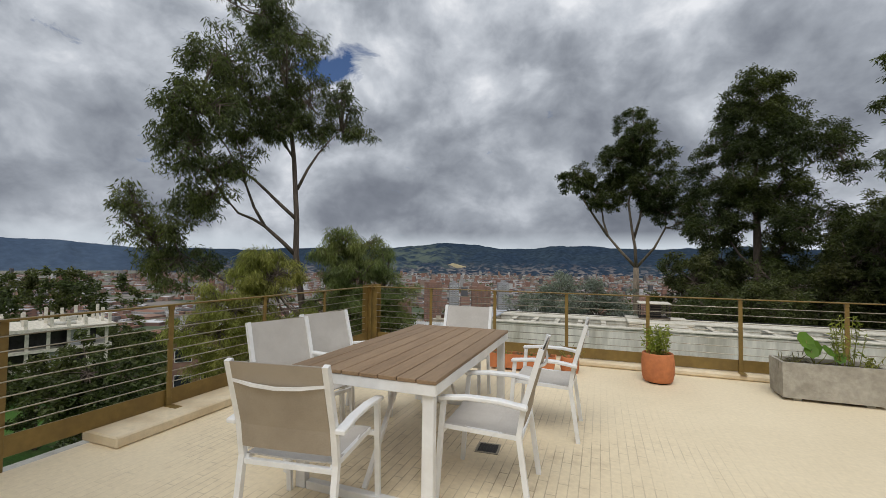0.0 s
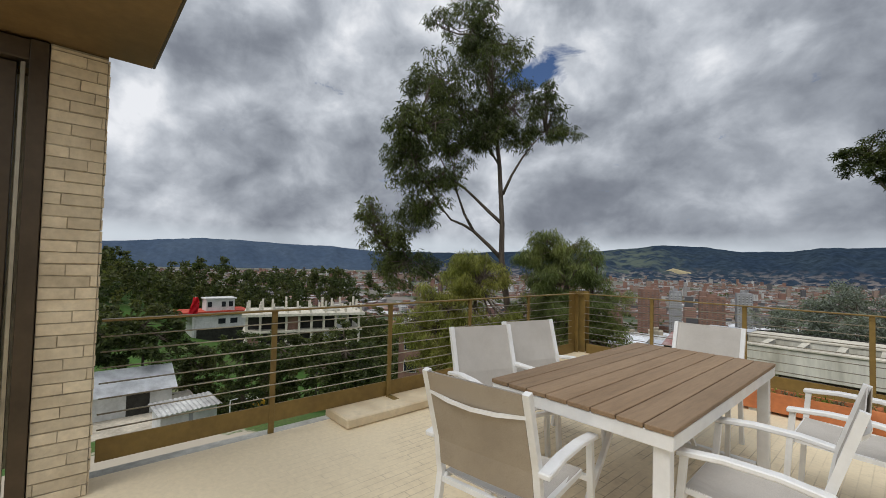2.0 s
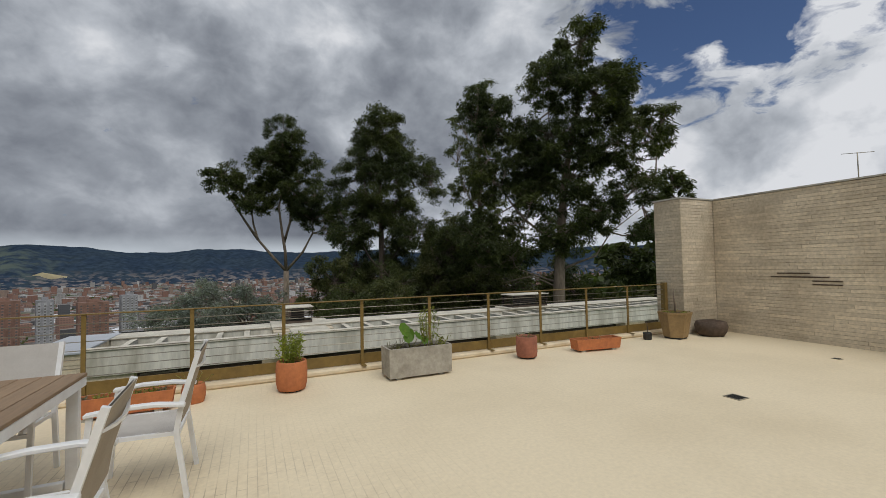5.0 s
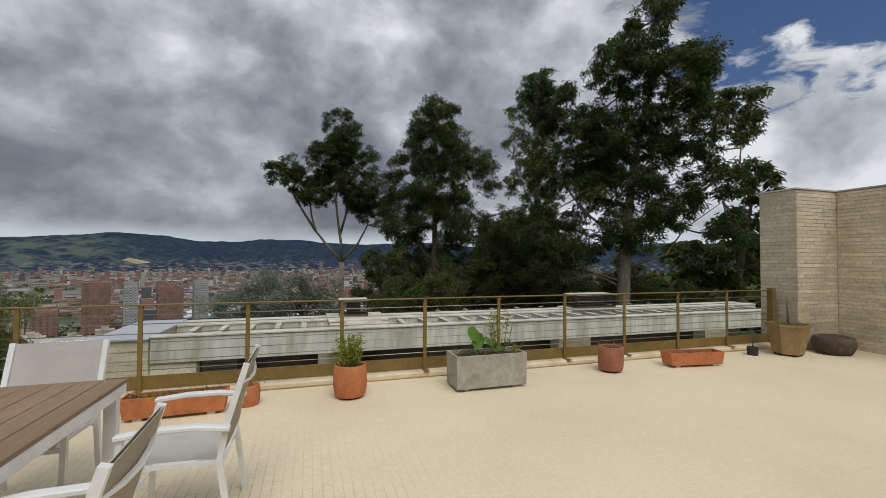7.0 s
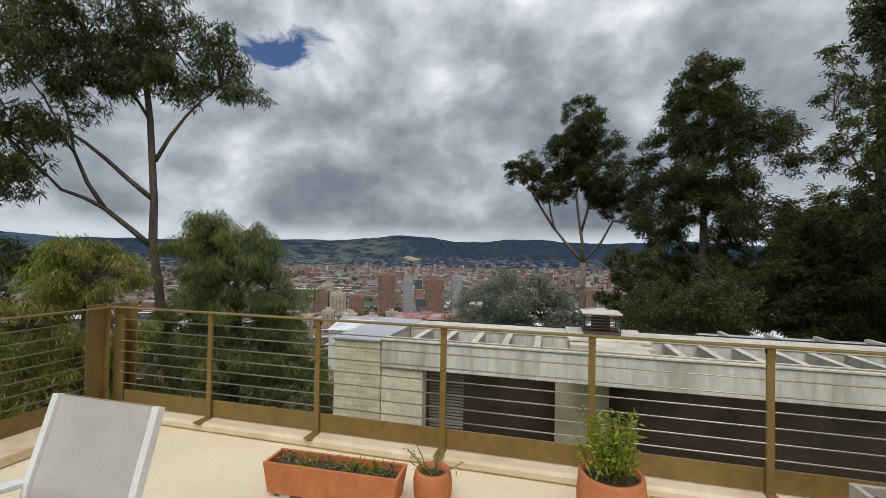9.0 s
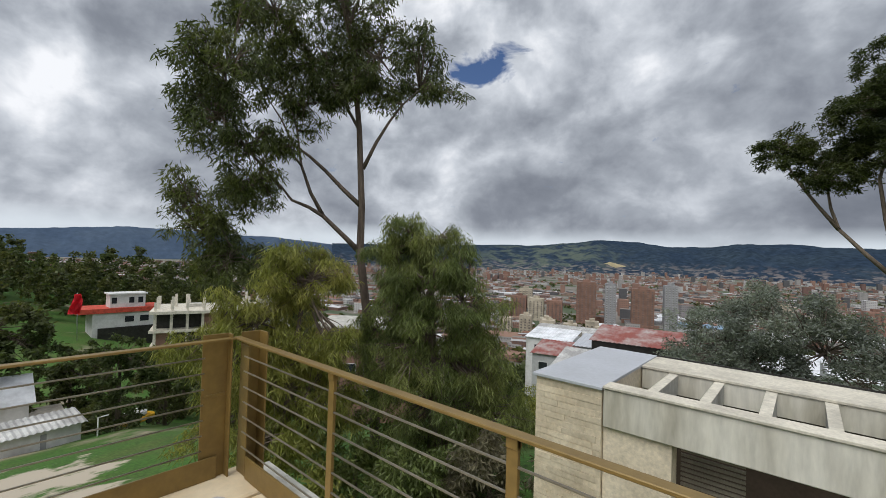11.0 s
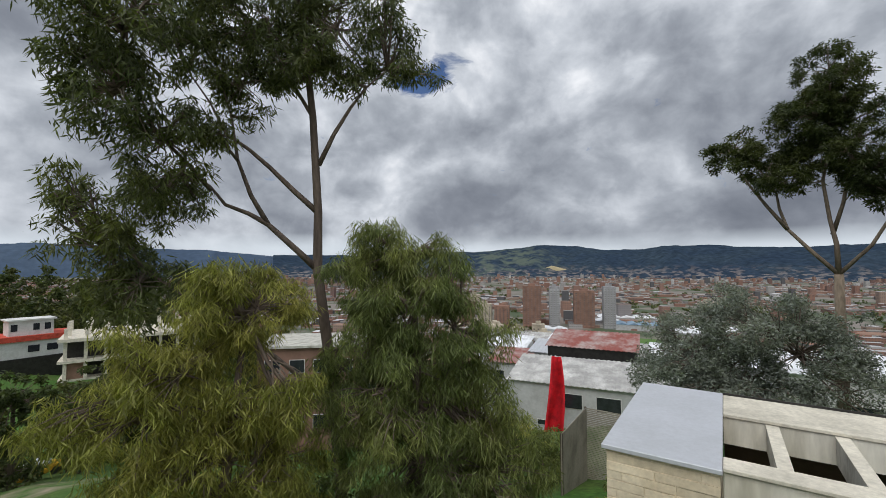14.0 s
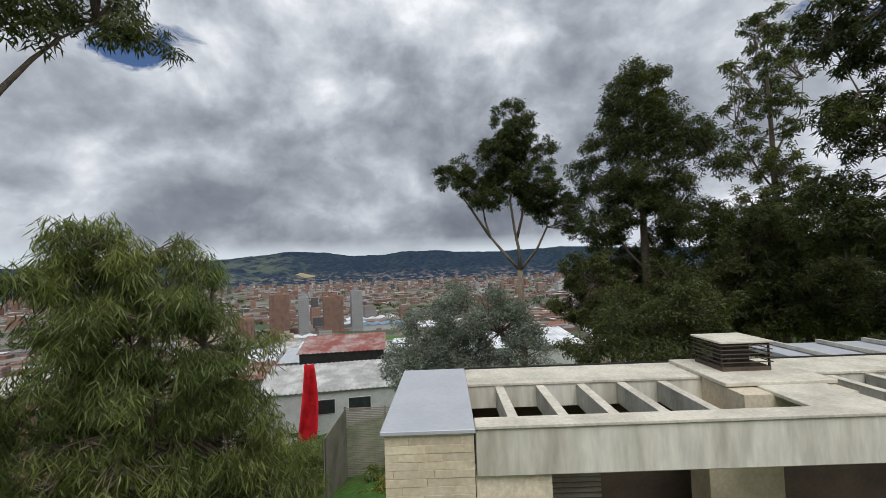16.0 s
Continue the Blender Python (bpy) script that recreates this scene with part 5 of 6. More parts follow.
# the last eight are added to darken open ground, the final three for shadow
for k, (x, y, z, r) in enumerate([(-7.9, 9.4, -3.3, 1.2), (-6.2, 11.4, -3.0, 1.0), (-5.2, 12.3, -2.7, 0.8), (-8.3, 11.4, -3.0, 1.1), (-11.0, 25.0, -6.6, 1.3), (-9.4, 22.0, -5.8, 1.2), (-13.0, 29.5, -8.4, 1.6), (-7.4, 19.6, -4.6, 1.0), (-10.4, 19.0, -5.6, 1.2), (-4.7, 15.4, -4.0, 0.6), (-4.2, 17.0, -4.3, 0.7), (-4.6, 18.6, -4.6, 0.7)]):
    tree("shrub", (x, y, ground_z(x, y) - 0.1), "dense dark green shrub on the slope below the railing, some added as shade", [(x, y, ground_z(x, y) - 0.2, 0.08), (x, y, z, 0.03)], [],
         [(x, y, z, r, r * 0.7), (x + 0.5 * r, y + 0.3 * r, z - 0.5 * r, r, r * 0.7), (x - 0.5 * r, y - 0.2 * r, z - 0.5 * r, r, r * 0.7), (x, y, z + 0.5 * r, r * 0.6, r * 0.5)],
         M_DRYL if k == 2 else M_OLIVE if k % 2 == 0 else M_WEEP, M_BARK, (0.15, 0.035), 180, 70, 40 + k, 0.55, 0.25, twig=False, category="shrub")
tree("eucalyptus_tree", (3.1, 39.0, ground_z(3.1, 39) - 0.2), "tall eucalyptus with forked trunk and rounded dark crown",
     [(3.1, 39.0, -10.0, 0.34), (3.1, 39.0, -1.5, 0.25), (3.1, 39.0, 1.2, 0.22)],
     [(0.13, (3.1, 39.0, 1.2), (0.9, 39.1, 3.9), (0.4, 39.2, 6.3), (-0.8, 39.3, 8.4)), (0.14, (3.1, 39.0, 1.2), (2.8, 39.0, 4.4), (3.0, 39, 9.0), (3.0, 39.0, 13.0)), (0.12, (3.1, 39.0, 1.2), (5.3, 38.8, 4.5), (5.0, 38.8, 7.5)), (0.12, (2.9, 39, 3.5), (3.8, 38.9, 7.9), (3.9, 38.9, 10)), (0.12, (0.9, 39.1, 3.9), (-1.0, 39.3, 7.0), (-1.8, 39.3, 9.0))],
     [(3.0, 39.0, 13.2, 1.8, 1.6), (1.9, 39.1, 10.2, 1.9, 1.9), (-1.6, 39.3, 9.1, 1.4, 1.3), (4.3, 38.9, 9.0, 2.3, 2.2), (0.4, 39.2, 7.3, 2.1, 1.2), (5.4, 38.8, 6.2, 1.4, 1.8), (3.0, 39.0, 11.3, 1.6, 1.4), (4.5, 38.9, 7.0, 1.6, 1.2), (2.2, 39.0, 8.3, 1.6, 1.2), (-0.6, 39.2, 8.4, 1.4, 1.1), (6.6, 38.6, 5.0, 1.4, 1.6)],
     M_EUCD, M_BARKP, (0.27, 0.060), 1350, 72, 24, 0.4, 0.2)
tree("eucalyptus_tree", (9.6, 32.0, ground_z(9.6, 32) - 0.2), "tall dark eucalyptus with an open ragged crown",
     [(9.6, 32.0, -8.0, 0.36), (9.6, 32.0, 0.0, 0.28), (9.5, 31.9, 6.0, 0.16), (9.5, 31.9, 12.0, 0.05)],
     [(0.1, (9.6, 32, 1.0), (8.2, 32.3, 3.0), (7.2, 32.5, 4.4)), (0.1, (9.6, 32, 1.2), (11.0, 31.6, 3.0), (12.2, 31.2, 5.0)), (0.09, (9.5, 31.9, 4.0), (11.0, 31.5, 7.0), (13.2, 30.9, 8.2)), (0.08, (9.5, 31.9, 4.5), (8.4, 32.2, 7.4), (7.9, 32.3, 9.4))],
     [(9.5, 31.9, 12.3, 1.7, 1.7), (8.0, 32.3, 9.4, 1.6, 1.9), (11.1, 31.4, 9.5, 1.8, 2.1), (9.5, 31.9, 7.0, 2.5, 1.7), (7.2, 32.5, 3.8, 1.6, 1.5), (12.0, 31.2, 4.0, 2.0, 1.7), (13.4, 30.8, 8.0, 1.1, 1.7), (6.7, 32.7, 7.1, 0.9, 1.4), (9.6, 31.9, 10.5, 1.9, 1.6), (8.5, 32.1, 5.2, 1.6, 1.3), (10.8, 31.6, 5.6, 1.7, 1.4)],
     M_EUCD, M_BARK, (0.26, 0.056), 1700, 68, 25, 0.45, 0.22)
tree("eucalyptus_tree", (16.4, 19.7, ground_z(16.4, 19.7) - 0.2), "very tall broad eucalyptus with pale bare lower limbs",
     [(16.4, 19.7, -5.5, 0.42), (16.4, 19.7, -0.3, 0.34), (16.5, 19.6, 2.4, 0.28), (16.8, 19.4, 6.3, 0.2), (17.6, 18.6, 11.6, 0.08), (17.7, 18.6, 14.2, 0.03)],
     [(0.10, (16.5, 19.6, 2.6), (18.3, 18.0, 4.1), (20.3, 16.2, 6.2), (20.4, 16.2, 8.0)), (0.08, (16.45, 19.65, 1.0), (17.9, 18.3, 1.8), (19.8, 16.7, 4.4)), (0.09, (16.5, 19.6, 2.2), (15.1, 20.9, 4.0), (14.0, 21.8, 6.0), (13.0, 22.7, 10.0)), (0.07, (16.4, 19.7, 0.3), (14.6, 21.3, 1.2), (13.0, 22.7, 1.3)), (0.08, (16.8, 19.4, 6.3), (16.3, 19.9, 9.0), (16.2, 19.9, 11.8)), (0.06, (16.4, 19.7, 0.0), (15.3, 20.7, 0.7), (14.0, 21.8, 0.3))],
     [(17.5, 18.6, 13.9, 1.3, 1.4), (16.2, 19.9, 11.9, 1.8, 1.4), (18.2, 18.1, 10.8, 1.9, 1.7), (14.2, 21.7, 9.6, 1.35, 1.5), (16.2, 19.9, 8.9, 1.9, 1.6), (18.6, 17.8, 8.1, 1.6, 1.7), (12.9, 22.7, 10.6, 0.95, 1.3), (19.2, 17.1, 11.6, 0.75, 1.4), (20.3, 16.2, 8.4, 1.0, 1.3), (19.5, 17.0, 5.6, 1.3, 1.0), (13.5, 22.2, 6.6, 1.35, 1.4), (15.3, 20.7, 5.7, 1.8, 1.4), (18.1, 18.1, 4.4, 1.4, 1.3), (12.8, 22.8, 3.2, 1.5, 1.7), (14.4, 21.5, 2.2, 1.5, 1.4), (17.2, 18.9, 6.4, 1.7, 1.5), (15.5, 20.5, 7.4, 1.5, 1.5), (16.6, 19.4, 3.2, 1.6, 1.5), (20.0, 16.4, 3.0, 0.9, 1.0)],
     M_EUCD, M_BARKP, (0.26, 0.060), 3200, 56, 26, 0.5, 0.22)
tree("eucalyptus_tree", (19.8, 34.5, ground_z(19.8, 34.5) - 0.2), "tall thin eucalyptus with a light open crown",
     [(19.8, 34.5, -8.0, 0.34), (19.8, 34.5, 4.0, 0.24), (19.9, 34.6, 12.0, 0.12), (20.4, 35.4, 18.5, 0.04)],
     [(0.08, (19.8, 34.5, 6.0), (18.3, 34.8, 9.0), (17.8, 35.0, 11.0)), (0.08, (19.8, 34.5, 8.0), (21.4, 34.0, 11.0), (21.8, 34.0, 13.5))],
     [(20.4, 35.4, 18.2, 1.4, 1.5), (19.2, 34.9, 15.6, 1.5, 1.5), (21.2, 34.4, 14.4, 1.6, 1.6), (18.2, 34.9, 12.0, 1.5, 1.7), (20.4, 34.5, 11.2, 1.7, 1.4), (18.4, 34.8, 8.2, 1.6, 1.5), (20.8, 34.3, 7.4, 1.6, 1.6), (19.2, 34.5, 4.6, 2.0, 1.8)],
     M_EUC, M_BARKP, (0.34, 0.08), 420, 56, 31, 0.5, 0.22)
tree("eucalyptus_tree", (24.6, 20.2, ground_z(24, 21) - 0.2), "dark rounded tree beyond the end of the wall",
     [(24.6, 20.2, -4.0, 0.3), (25.0, 19.8, 1.0, 0.2), (25.5, 19.2, 6.0, 0.05)], [], [(25.6, 19.1, 6.2, 1.1, 1.2), (25.3, 19.5, 3.8, 1.3, 1.7), (25.0, 19.8, 1.2, 1.8, 1.5), (23.7, 21.3, 1.0, 1.5, 1.4)],
     M_EUCD, M_BARK, (0.34, 0.10), 200, 90, 27, 0.45, 0.22)
for k, (x, y, z, rx, rz) in enumerate([(5.8, 30.7, 0.4, 1.6, 2.0), (7.4, 30.2, -0.9, 2.5, 1.3), (9.9, 28.9, 0.1, 2.5, 1.7), (12.4, 27.8, 0.6, 2.2, 2.2), (14.8, 26.9, -0.2, 2.3, 1.7), (17.6, 25.7, -0.2, 2.5, 1.7), (13.5, 27.4, 3.1, 1.6, 2.2), (21.0, 24.0, -0.4, 2.3, 1.6), (15.0, 31.0, 3.0, 2.2, 2.5), (18.0, 30.0, 2.4, 2.3, 2.4), (10.8, 33.0, 2.0, 2.2, 2.2), (8.0, 34.0, 1.6, 2.0, 2.2)]):
    tree("undergrowth_tree", (x, y, ground_z(x, y) - 0.2), "dark bushy tree under the tall eucalyptus", [(x, y, ground_z(x, y) - 0.3, 0.16), (x, y, z, 0.06)], [],
         [(x, y, z, rx * 0.85, rz * 0.85), (x + rx * 0.4, y, z - rz * 0.6, rx * 0.8, rz * 0.6), (x - rx * 0.4, y, z - rz * 0.6, rx * 0.8, rz * 0.6)], M_UNDER, M_BARK, (0.24, 0.06), 300, 90, 60 + k, 0.4, 0.22)
tree("silver_tree", (-1.7, 29.0, ground_z(-1.7, 29) - 0.2), "broad rounded grey-green tree behind the neighbouring roof",
     [(-1.7, 29.0, -8.0, 0.3), (-1.7, 29, -3.0, 0.2)], [(0.1, (-1.7, 29, -3.4), (-3.4, 29, -2.0)), (0.1, (-1.7, 29, -3.4), (0.0, 29, -2.0))],
     [(-1.6, 29.0, -0.7, 2.1, 1.2), (-3.6, 29.1, -1.9, 2.2, 1.4), (0.3, 28.9, -1.9, 2.0, 1.5), (-4.9, 29.2, -3.4, 1.7, 1.4), (-2.3, 29.0, -3.1, 2.3, 1.5), (1.6, 28.8, -3.3, 1.7, 1.3), (-1.5, 29, -4.6, 3.4, 1.3)],
     M_GREYL, M_BARK, (0.17, 0.055), 900, 130, 28, 0.15, 0.20)
tree("shrub", (6.2, 24.4, ground_z(6.2, 24.4) - 0.2), "olive green shrubs behind the neighbouring roof",
     [(6.2, 24.4, -6.5, 0.12), (6.2, 24.4, -2, 0.05)], [], [(4.8, 25.2, -1.2, 1.6, 1.0), (6.4, 24.3, -0.9, 1.3, 1.1), (7.7, 23.6, -0.5, 1.3, 1.1), (4.1, 25.6, -2.3, 1.5, 0.9), (6.0, 24.6, -2.3, 1.9, 0.9), (7.8, 23.8, -2.2, 1.8, 1.0)],
     M_UNDER, M_BARK, (0.18, 0.05), 520, 90, 29, 0.4, 0.22, category="shrub")


def field_tree(x, y, z, rx, rz, seed, m):
    g = ground_z(x, y)
    tree("field_tree", (x, y, g - 0.2), "round leafy tree at the edge of the grass field", [(x, y, g - 0.3, 0.22), (x, y, z, 0.1)], [],
         [(x, y, z, rx * 0.8, rz * 0.8), (x + rx * 0.2, y + rx * 0.5, z - rz * 0.5, rx * 0.8, rz * 0.7), (x, y - rx * 0.5, z - rz * 0.5, rx * 0.8, rz * 0.7), (x, y, g + rz * 0.8, rx * 0.9, rz * 0.7)], m, M_BARK, (0.12 * rx + 0.05, 0.055 * rx + 0.02), 200, 70, seed, 0.3, 0.20)


for k, s in enumerate([(-60, 3.0, -7.0, 4.2, 3.9), (-60.5, 7.6, -6.8, 3.8, 3.8), (-63, -3, -7, 4.5, 4), (-66, 14, -13, 3, 3), (-60, 21.5, -12.0, 2.6, 2.8), (-54, 20.5, -11.5, 2.2, 2.6), (-30.0, 17.4, -5.8, 2.2, 2.4), (-44, 27, -12, 3, 3), (-50, 14.5, -14.0, 2.0, 2.0), (-38, 24, -9.5, 2.6, 2.8), (-66, 26, -12.5, 3.6, 3.4), (-70, 34, -14.0, 3.8, 3.6), (-46, 14.6, -7.8, 2.3, 2.5)]):
    field_tree(*s, 80 + k, M_FOREST)


def build_forest():
    rng = np.random.default_rng(9)
    spots = []
    for _ in range(620):
        x, y = rng.uniform(-260, -108), rng.uniform(-70, 190)
        if -140 < x and 8 < y < 80:
            continue
        spots.append((x, y, ground_z(x, y) + rng.uniform(6, 13) + (5 if y < 20 else 0), rng.uniform(2.2, 4.2)))
    # the skyline of tall trees behind the white house
    for _ in range(150):
        x, y = rng.uniform(-205, -142), rng.uniform(-70, 95)
        spots.append((x, y, rng.uniform(-7, -1.0) + 4.0 * noise.noise((x * 0.03, y * 0.05, 1)) + (2.0 if y < 20 else 0), rng.uniform(2.4, 4.4)))
    for _ in range(150):
        x, y = rng.uniform(-108, -30), rng.uniform(62, 200)
        spots.append((x, y, ground_z(x, y) + rng.uniform(5, 10), rng.uniform(2, 3.4)))
    for _ in range(120):
        x, y = rng.uniform(26, 90), rng.uniform(22, 90)
        spots.append((x, y, ground_z(x, y) + rng.uniform(6, 10), rng.uniform(2, 3)))
    cs = []
    for x, y, top, r in spots:
        low = max(ground_z(x, y) + 1.0, top - 13)
        spire = rng.random() < 0.18
        for _ in range(12):
            s, a = rng.random() ** 0.8, rng.uniform(0, 6.28)
            w = r * ((1 - s) * 0.7 + 0.05 if spire else math.sin(math.pi * min(0.25 + s * 0.75, 0.98)) + 0.1) * rng.uniform(0.6, 1.0)
            cs.append((x + w * math.cos(a), y + w * math.sin(a), low + (top - low) * s))
    v, f = leaves(rng, np.array(cs), (0.85, 0.85, 0.6), 34, 0.95, 0.6, 0.2)
    tagged(raw_mesh("woodland", v, f, M_FOREST), "dark green mixed woodland on the far slope", "woods", kind="stuff")


build_forest()


# ---- buildings on the slope ----
def house(name, at, rz, w, d, h, wall, roof, label, windows=(), pitched=0.0, over=0.3):
    t = thing(name, at, rz, label, "house")
    part("wall", boxes((-w / 2, -d / 2, -2, w / 2, d / 2, h)), wall, t)
    bm = bmesh.new()
    if pitched:
        bm.free()
        bm = corrugated(-w / 2 - over, w / 2 + over, -d / 2 - over, d / 2 + over, h, h + pitched, int(w / 0.28))
    else:
        box(bm, -w / 2 - over, -d / 2 - over, h, w / 2 + over, d / 2 + over, h + 0.25)
    part("roof", bm, roof, t)
    for x, z, ww, hh in windows:
        wob = part("window", boxes((x - ww / 2 - 0.06, -d / 2 - 0.05, z - 0.06, x + ww / 2 + 0.06, -d / 2 + 0.02, z + hh + 0.06)), M_WALLW, t)
        part("pane", boxes((x - ww / 2, -d / 2 - 0.07, z, x + ww / 2, -d / 2 - 0.03, z + hh)), M_GLASS, wob)
    return t


house("row_house", (-15.8, 57, -18.1), 10, 17, 8, 6.6, M_PALEG, M_ROOFC, "pale rendered house with a corrugated cement roof", [(-1.5, 4.2, 2.2, 1.5), (2.3, 4.2, 2.4, 1.5), (-4.6, 2.0, 1.2, 0.5), (2.4, 1.6, 3.2, 0.9)], 1.3)
house("row_house", (-17.5, 66, -16.5), 8, 11, 7, 7.4, M_DARK, M_ROOFR, "dark house with a rusty red sheet roof", [(-2.5, 4.6, 1.6, 1.4)], 1.2)
house("row_house", (-30.0, 74, -19.5), 8, 7, 7, 6.0, M_PALEG, M_ROOFW, "small white house with a pale roof", [(0, 4, 1.5, 1.2)])
house("row_house", (-5.0, 72, -17.5), 8, 12, 8, 7.0, M_GREYR, M_ROOFW, "grey house with a white sheet roof", [(0, 4, 2, 1.2)], 0.8)
house("row_house", (7.0, 60, -14.5), 6, 12, 8, 6.5, M_WALLW, M_ROOFW, "white workshop with pale roof beyond the trees", [(0, 3, 2, 1.2)], 0.8)
house("row_house", (22, 62, -14), 0, 12, 8, 6.0, M_BEIGE, M_ROOFW, "pale workshop with a white roof", [(0, 3, 2, 1.2)], 0.8)
for x, y, top, w, wall_, roof_, what, rz in [(-36, 78, -12.6, 8, M_WALLW, M_ROOFW, "small white house with a white roof", 10), (-30.5, 68, -12.9, 6, M_PALEG, M_ROOFR, "grey house with a rusty red sheet roof", 14), (-26, 74, -12.0, 6, M_WALLW, M_ROOFG, "white house with a grey sheet roof", 8), (-41, 90, -13.8, 9, M_BEIGE, M_ROOFC, "cream house with a weathered cement roof", 12), (-27, 88, -13.2, 9, M_WALLW, M_ROOFW, "white house with a pale sheet roof", 6), (-34, 98, -14.8, 10, M_REDB, M_ROOFC, "red brick house with a cement roof", 10), (-14, 84, -13.0, 9, M_PALEG, M_ROOFC, "grey house with a stained cement roof", 4)]:
    b0 = ground_z(x, y)
    house("row_house", (x, y, b0), rz, w, 7, top - b0, wall_, roof_, what, [(-w * 0.22, top - b0 - 2.3, 1.3, 1.1), (w * 0.22, top - b0 - 2.3, 1.3, 1.1)], 0.9)
bk = house("brick_apartments", (-41, 39.5, -19), 42, 13, 8, 12.0, M_REDB, M_CONC, "red brick apartment house with white framed windows",
           [(x, z, 1.5, 1.3) for x in (-5, -2.5, 0, 2.5, 5) for z in (3.6, 6.6, 9.4)])
# barn and shed in the yard
yd = tagged(part("yard", boxes((-60, -8, -16.4, -42.5, 12.5, -15.2)), M_PATH), "pale beaten earth yard before the barn", "yard", kind="structure")
bn = thing("barn", (-54.0, 5.0, -15.2), 0, "white barn with a bright sheet roof and a dark panel as open doorway", "barn")
part("wall", boxes((-4, -10, 0, 0.2, 4.6, 2.6)), M_WALLW, bn)
# dark panel on the wall stands for the unlit inside of the doorway
part("doorway", boxes((0.1, 0.6, 0, 0.26, 2.6, 2.3)), M_DARK, bn)
bm = bmesh.new()
vs = [bm.verts.new(p) for p in ((1.0, -11, 2.45), (1.0, 5.0, 2.45), (-3.0, 5.0, 4.3), (-3.0, -11, 4.3), (-7, 5, 2.5), (-7, -11, 2.5))]
bm.faces.new((vs[0], vs[1], vs[2], vs[3]))
bm.faces.new((vs[3], vs[2], vs[4], vs[5]))
bmesh.ops.solidify(bm, geom=list(bm.faces), thickness=0.12)
part("roof", bm, M_ROOFW, bn)
sh = thing("shed", (-46.3, 9.6, -15.2), 8, "small white shed with a grey corrugated lean-to roof", "shed")
part("wall", boxes((-1.4, -2.4, 0, 1.0, 2.4, 2.2)), M_WALLW, sh)
part("door", boxes((0.98, -0.1, 0, 1.06, 0.25, 1.9)), M_GREYR, sh)
bm = corrugated(-2.7, 2.7, -1.5, 1.7, 2.2, 2.65, 26)
bmesh.ops.rotate(bm, verts=bm.verts, cent=(0, 0, 0), matrix=Matrix.Rotation(radians(90), 3, 'Z'))
part("roof", bm, M_ROOFC, sh)
pl = thing("yard_lamp", (-44.5, 13.0, -15.2), 0, "thin white post with a short arm", "lamp post")
bm = bmesh.new()
tube(bm, [(0, 0, 0), (0, 0, 2.6), (0, 0.7, 2.65)], 0.06, 6)
part("post", bm, M_WALLW, pl)
# white house with red parapet
wh = thing("white_house", (-124, 31, ground_z(-124, 31)), 0, "white house with red roof parapet and a rooftop room", "house")
b0 = ground_z(-124, 31)
part("wall", boxes((-8, -6, -1, 0.0, 8, -14.0 - b0)), M_WALLW, wh)
part("lower_floor", boxes((-7, -5, -1, 0.4, 7, -17.5 - b0)), M_DARK, wh)
part("parapet", boxes((-8.2, -9, -14.0 - b0, 0.5, 8, -12.9 - b0)), M_REDP, wh)
part("roof_room", boxes((-5, -2.8, -12.9 - b0, -0.5, 4.2, -9.8 - b0)), M_WALLW, wh)
part("roof_slab", boxes((-5.3, -3.2, -9.8 - b0, -0.1, 4.6, -9.5 - b0)), M_WALLW, wh)
for y in (-2.0, 1.4, 3.2):
    w = part("window", boxes((-0.52, y - 0.5, -11.9 - b0, -0.44, y + 0.5, -10.5 - b0)), M_GLASS, wh)
for y in (1.0, 4.0):
    part("window", boxes((-0.05, y - 0.9, -16.4 - b0, 0.06, y + 0.9, -15.0 - b0)), M_GLASS, wh)
# unfinished concrete building
cb = thing("unfinished_building", (-100, 46, -19), -20, "unfinished concrete building with bare columns on its roof", "building")
part("storey", boxes((-8, -15, 0, 5, 11, 0.4), (-8, -15, 3.4, 6, 12, 3.9), (-8, -15, 7.2, 6.5, 12.5, 7.8)), M_CONCTOP, cb)
part("core", boxes((-8, -14, 0.4, 2.5, 10, 3.4), (-8, -14, 3.9, 3.0, 10, 7.2)), M_DARK, cb)
rng = random.Random(4)
for i in range(10):
    for j in range(4):
        x, y = -6 + j * 3.9 + rng.uniform(-0.3, 0.3), -14 + i * 2.8 + rng.uniform(-0.4, 0.4)
        part("column", boxes((x - 0.24, y - 0.24, 7.8, x + 0.24, y + 0.24, 9.9 + rng.uniform(-0.9, 1.1))), M_CONCTOP, cb)
    y = -14 + i * 2.8
    part("column", boxes((5.2, y - 0.25, 0.4, 5.7, y + 0.25, 3.39), (5.2, y - 0.25, 3.91, 5.7, y + 0.25, 7.19)), M_CONCTOP, cb)
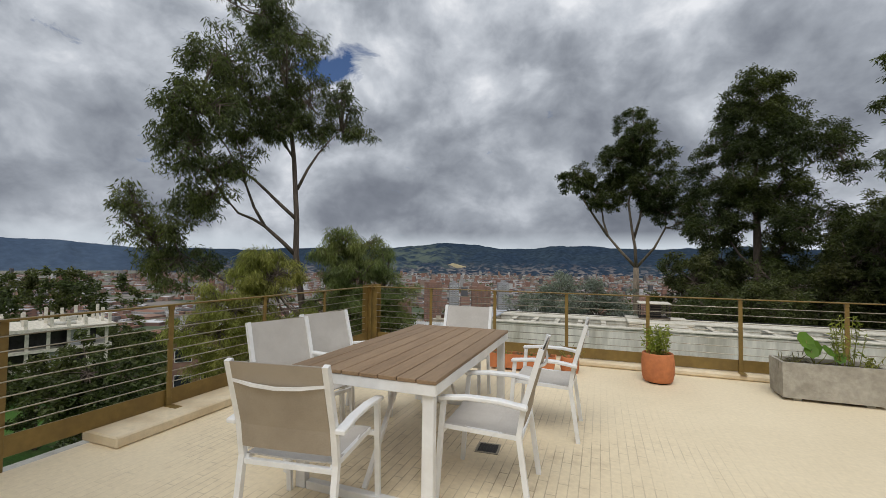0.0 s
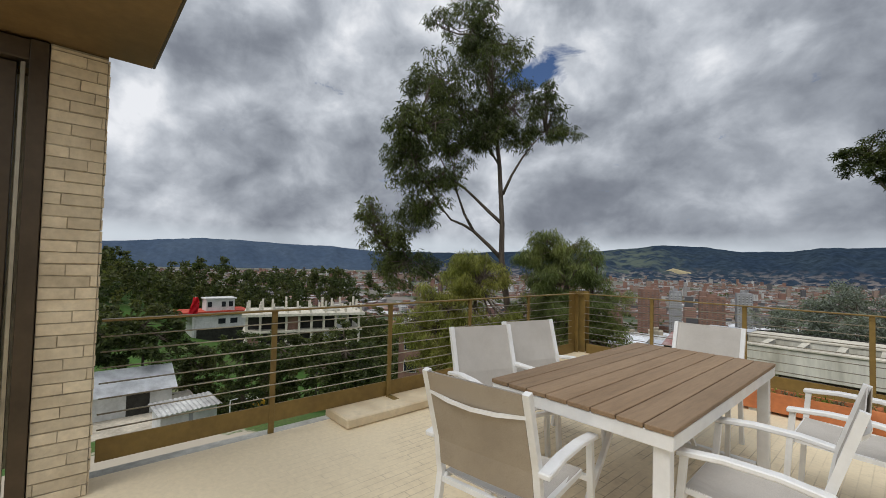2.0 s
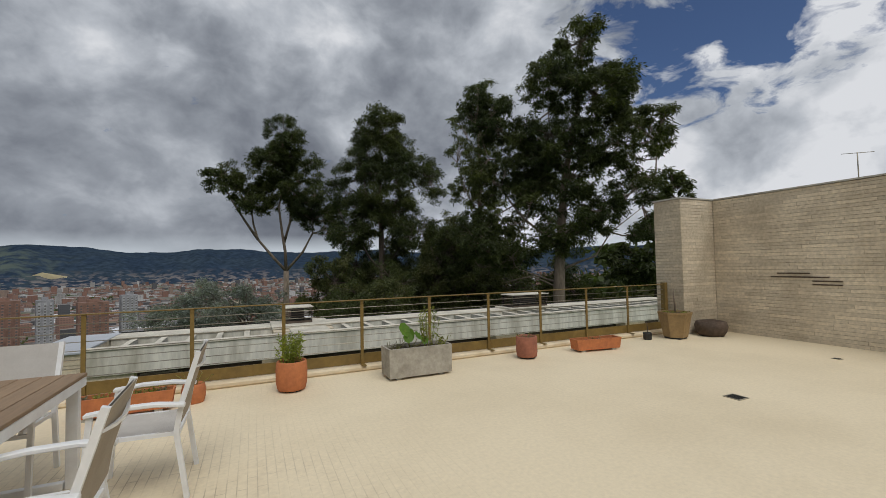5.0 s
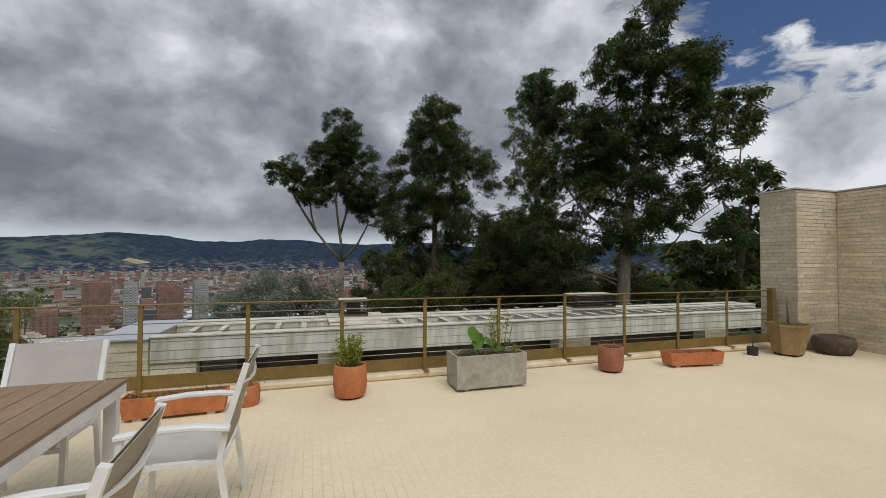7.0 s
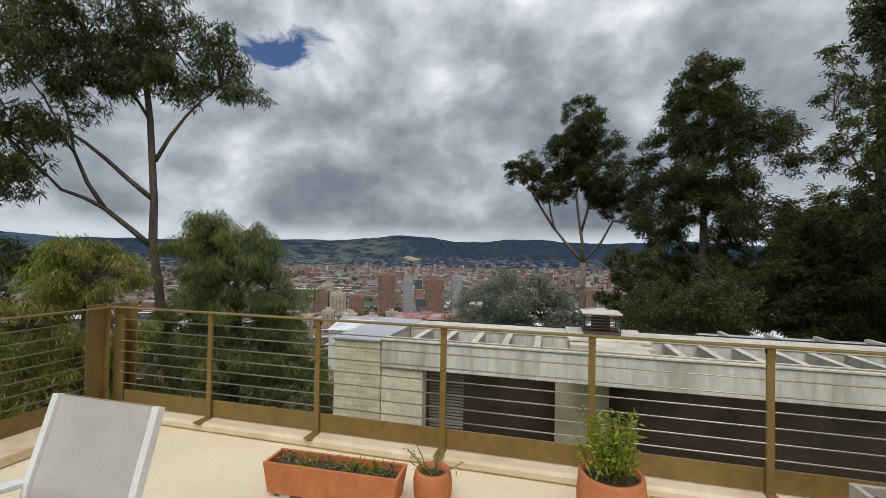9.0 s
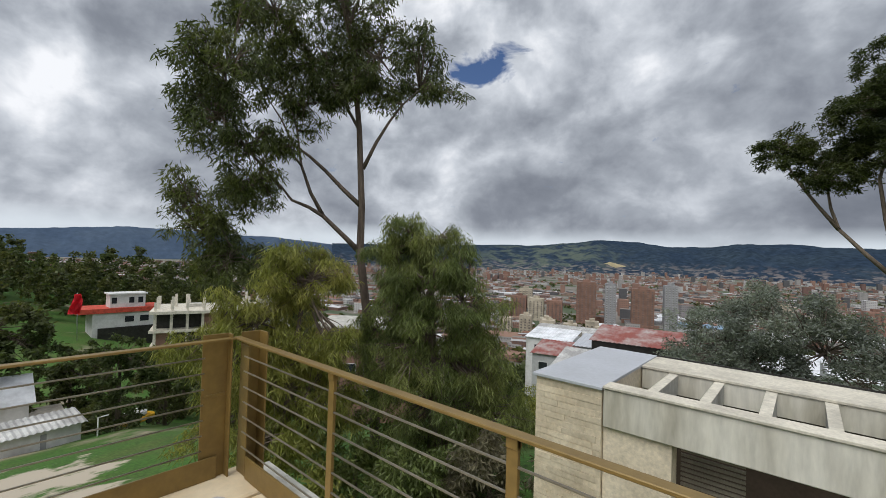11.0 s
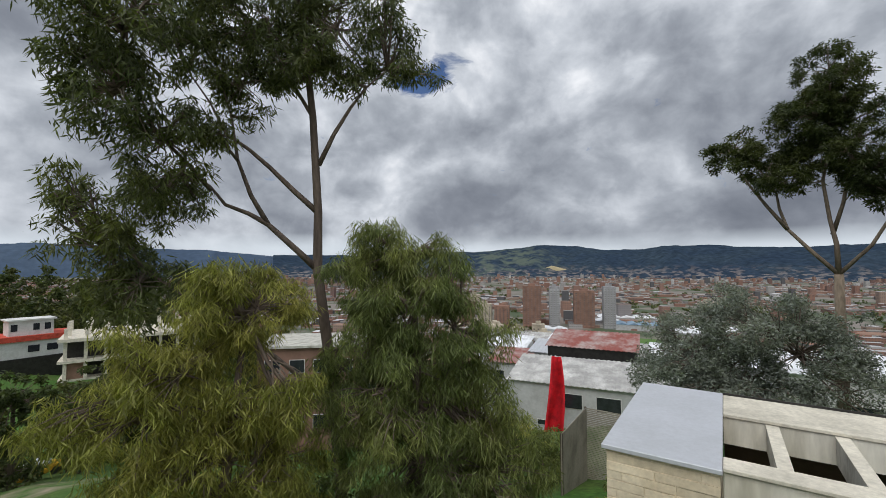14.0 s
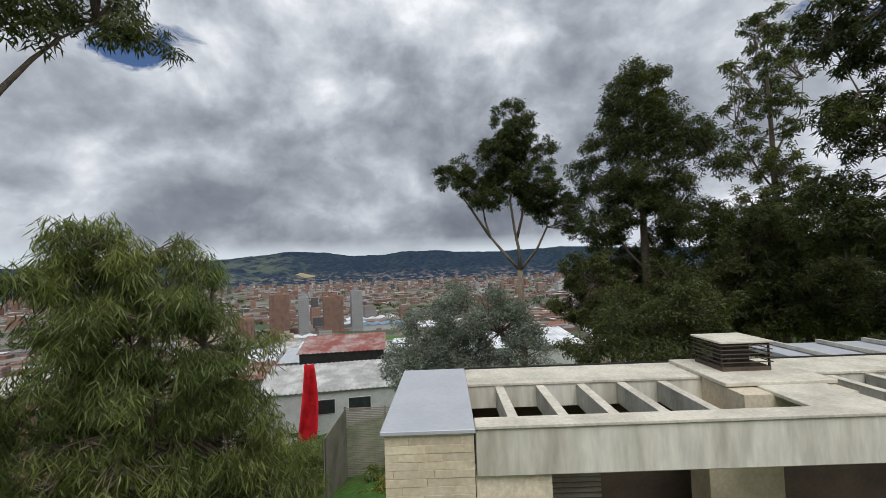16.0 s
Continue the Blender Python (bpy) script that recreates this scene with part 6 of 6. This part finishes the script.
for y0, y1, z0, z1, m in ((-14, -11, 0.4, 3.39, M_REDB), (-5.4, -2.8, 3.91, 7.19, M_REDB), (2.9, 5.6, 0.4, 3.39, M_PALEG), (5.7, 8.4, 3.91, 7.19, M_PALEG)):
    part("infill_wall", boxes((4.6, y0, z0, 4.9, y1, z1)), m, cb)
for heap in ((-3, -9, 7.81, -1, -6, 8.5), (1, 3, 7.81, 3, 7, 8.3), (-5, 6, 7.81, -3.4, 8, 8.7)):
    part("rubble", boxes(heap, bevel=0.1), M_CONC, cb)


def flag(at, h, w, label, rz):
    t = thing("flag", at, rz, label, "flag")
    bm = bmesh.new()
    g = []
    for j in range(13):
        s = j / 12
        ww = w * (0.35 + 0.65 * math.sin(min(s * 1.6 + 0.25, 1.57)))
        g.append([bm.verts.new((ww * (i / 6 - 0.5) + 0.18 * w * math.sin(3 * s + 1), 0.12 * w * math.sin(i * 1.3 + j * 0.7), -h * s)) for i in range(7)])
    for a, b in zip(g, g[1:]):
        for i in range(6):
            bm.faces.new((a[i], a[i + 1], b[i + 1], b[i])).smooth = True
    bmesh.ops.solidify(bm, geom=list(bm.faces), thickness=0.02)
    part("cloth", bm, M_RED, t)
    bm = bmesh.new()
    tube(bm, [(0.1 * w, 0.35, 0.1), (0.25 * w, 0.35, -h - 3.5)], 0.04, 6)
    part("pole", bm, M_GREYR, t)
    return t


flag((-17.1, 48.6, -7.6), 10.0, 1.9, "long bright red flag hanging from a pole", 20)
flag((-71.8, 14.9, -4.7), 2.6, 1.2, "bright red flag above the trees", 80)
car = thing("parked_car", (-52, 17.0, ground_z(-52, 17.0)), 30, "small white and yellow car parked beyond the grass", "car")
bm = boxes((-0.85, -2.0, 0.35, 0.85, 2.0, 0.95), bevel=0.12)
part("body", bm, M_YELLOW, car)
bm = boxes((-0.75, -1.1, 0.95, 0.75, 1.2, 1.5), bevel=0.15)
part("cabin", bm, M_WALLW, car)
for sx in (-1, 1):
    for sy in (-1, 1):
        bm = bmesh.new()
        tube(bm, [(sx * 0.7, sy * 1.25, 0.33), (sx * 0.88, sy * 1.25, 0.33)], 0.33, 14)
        part("wheel", bm, M_DARK, car)
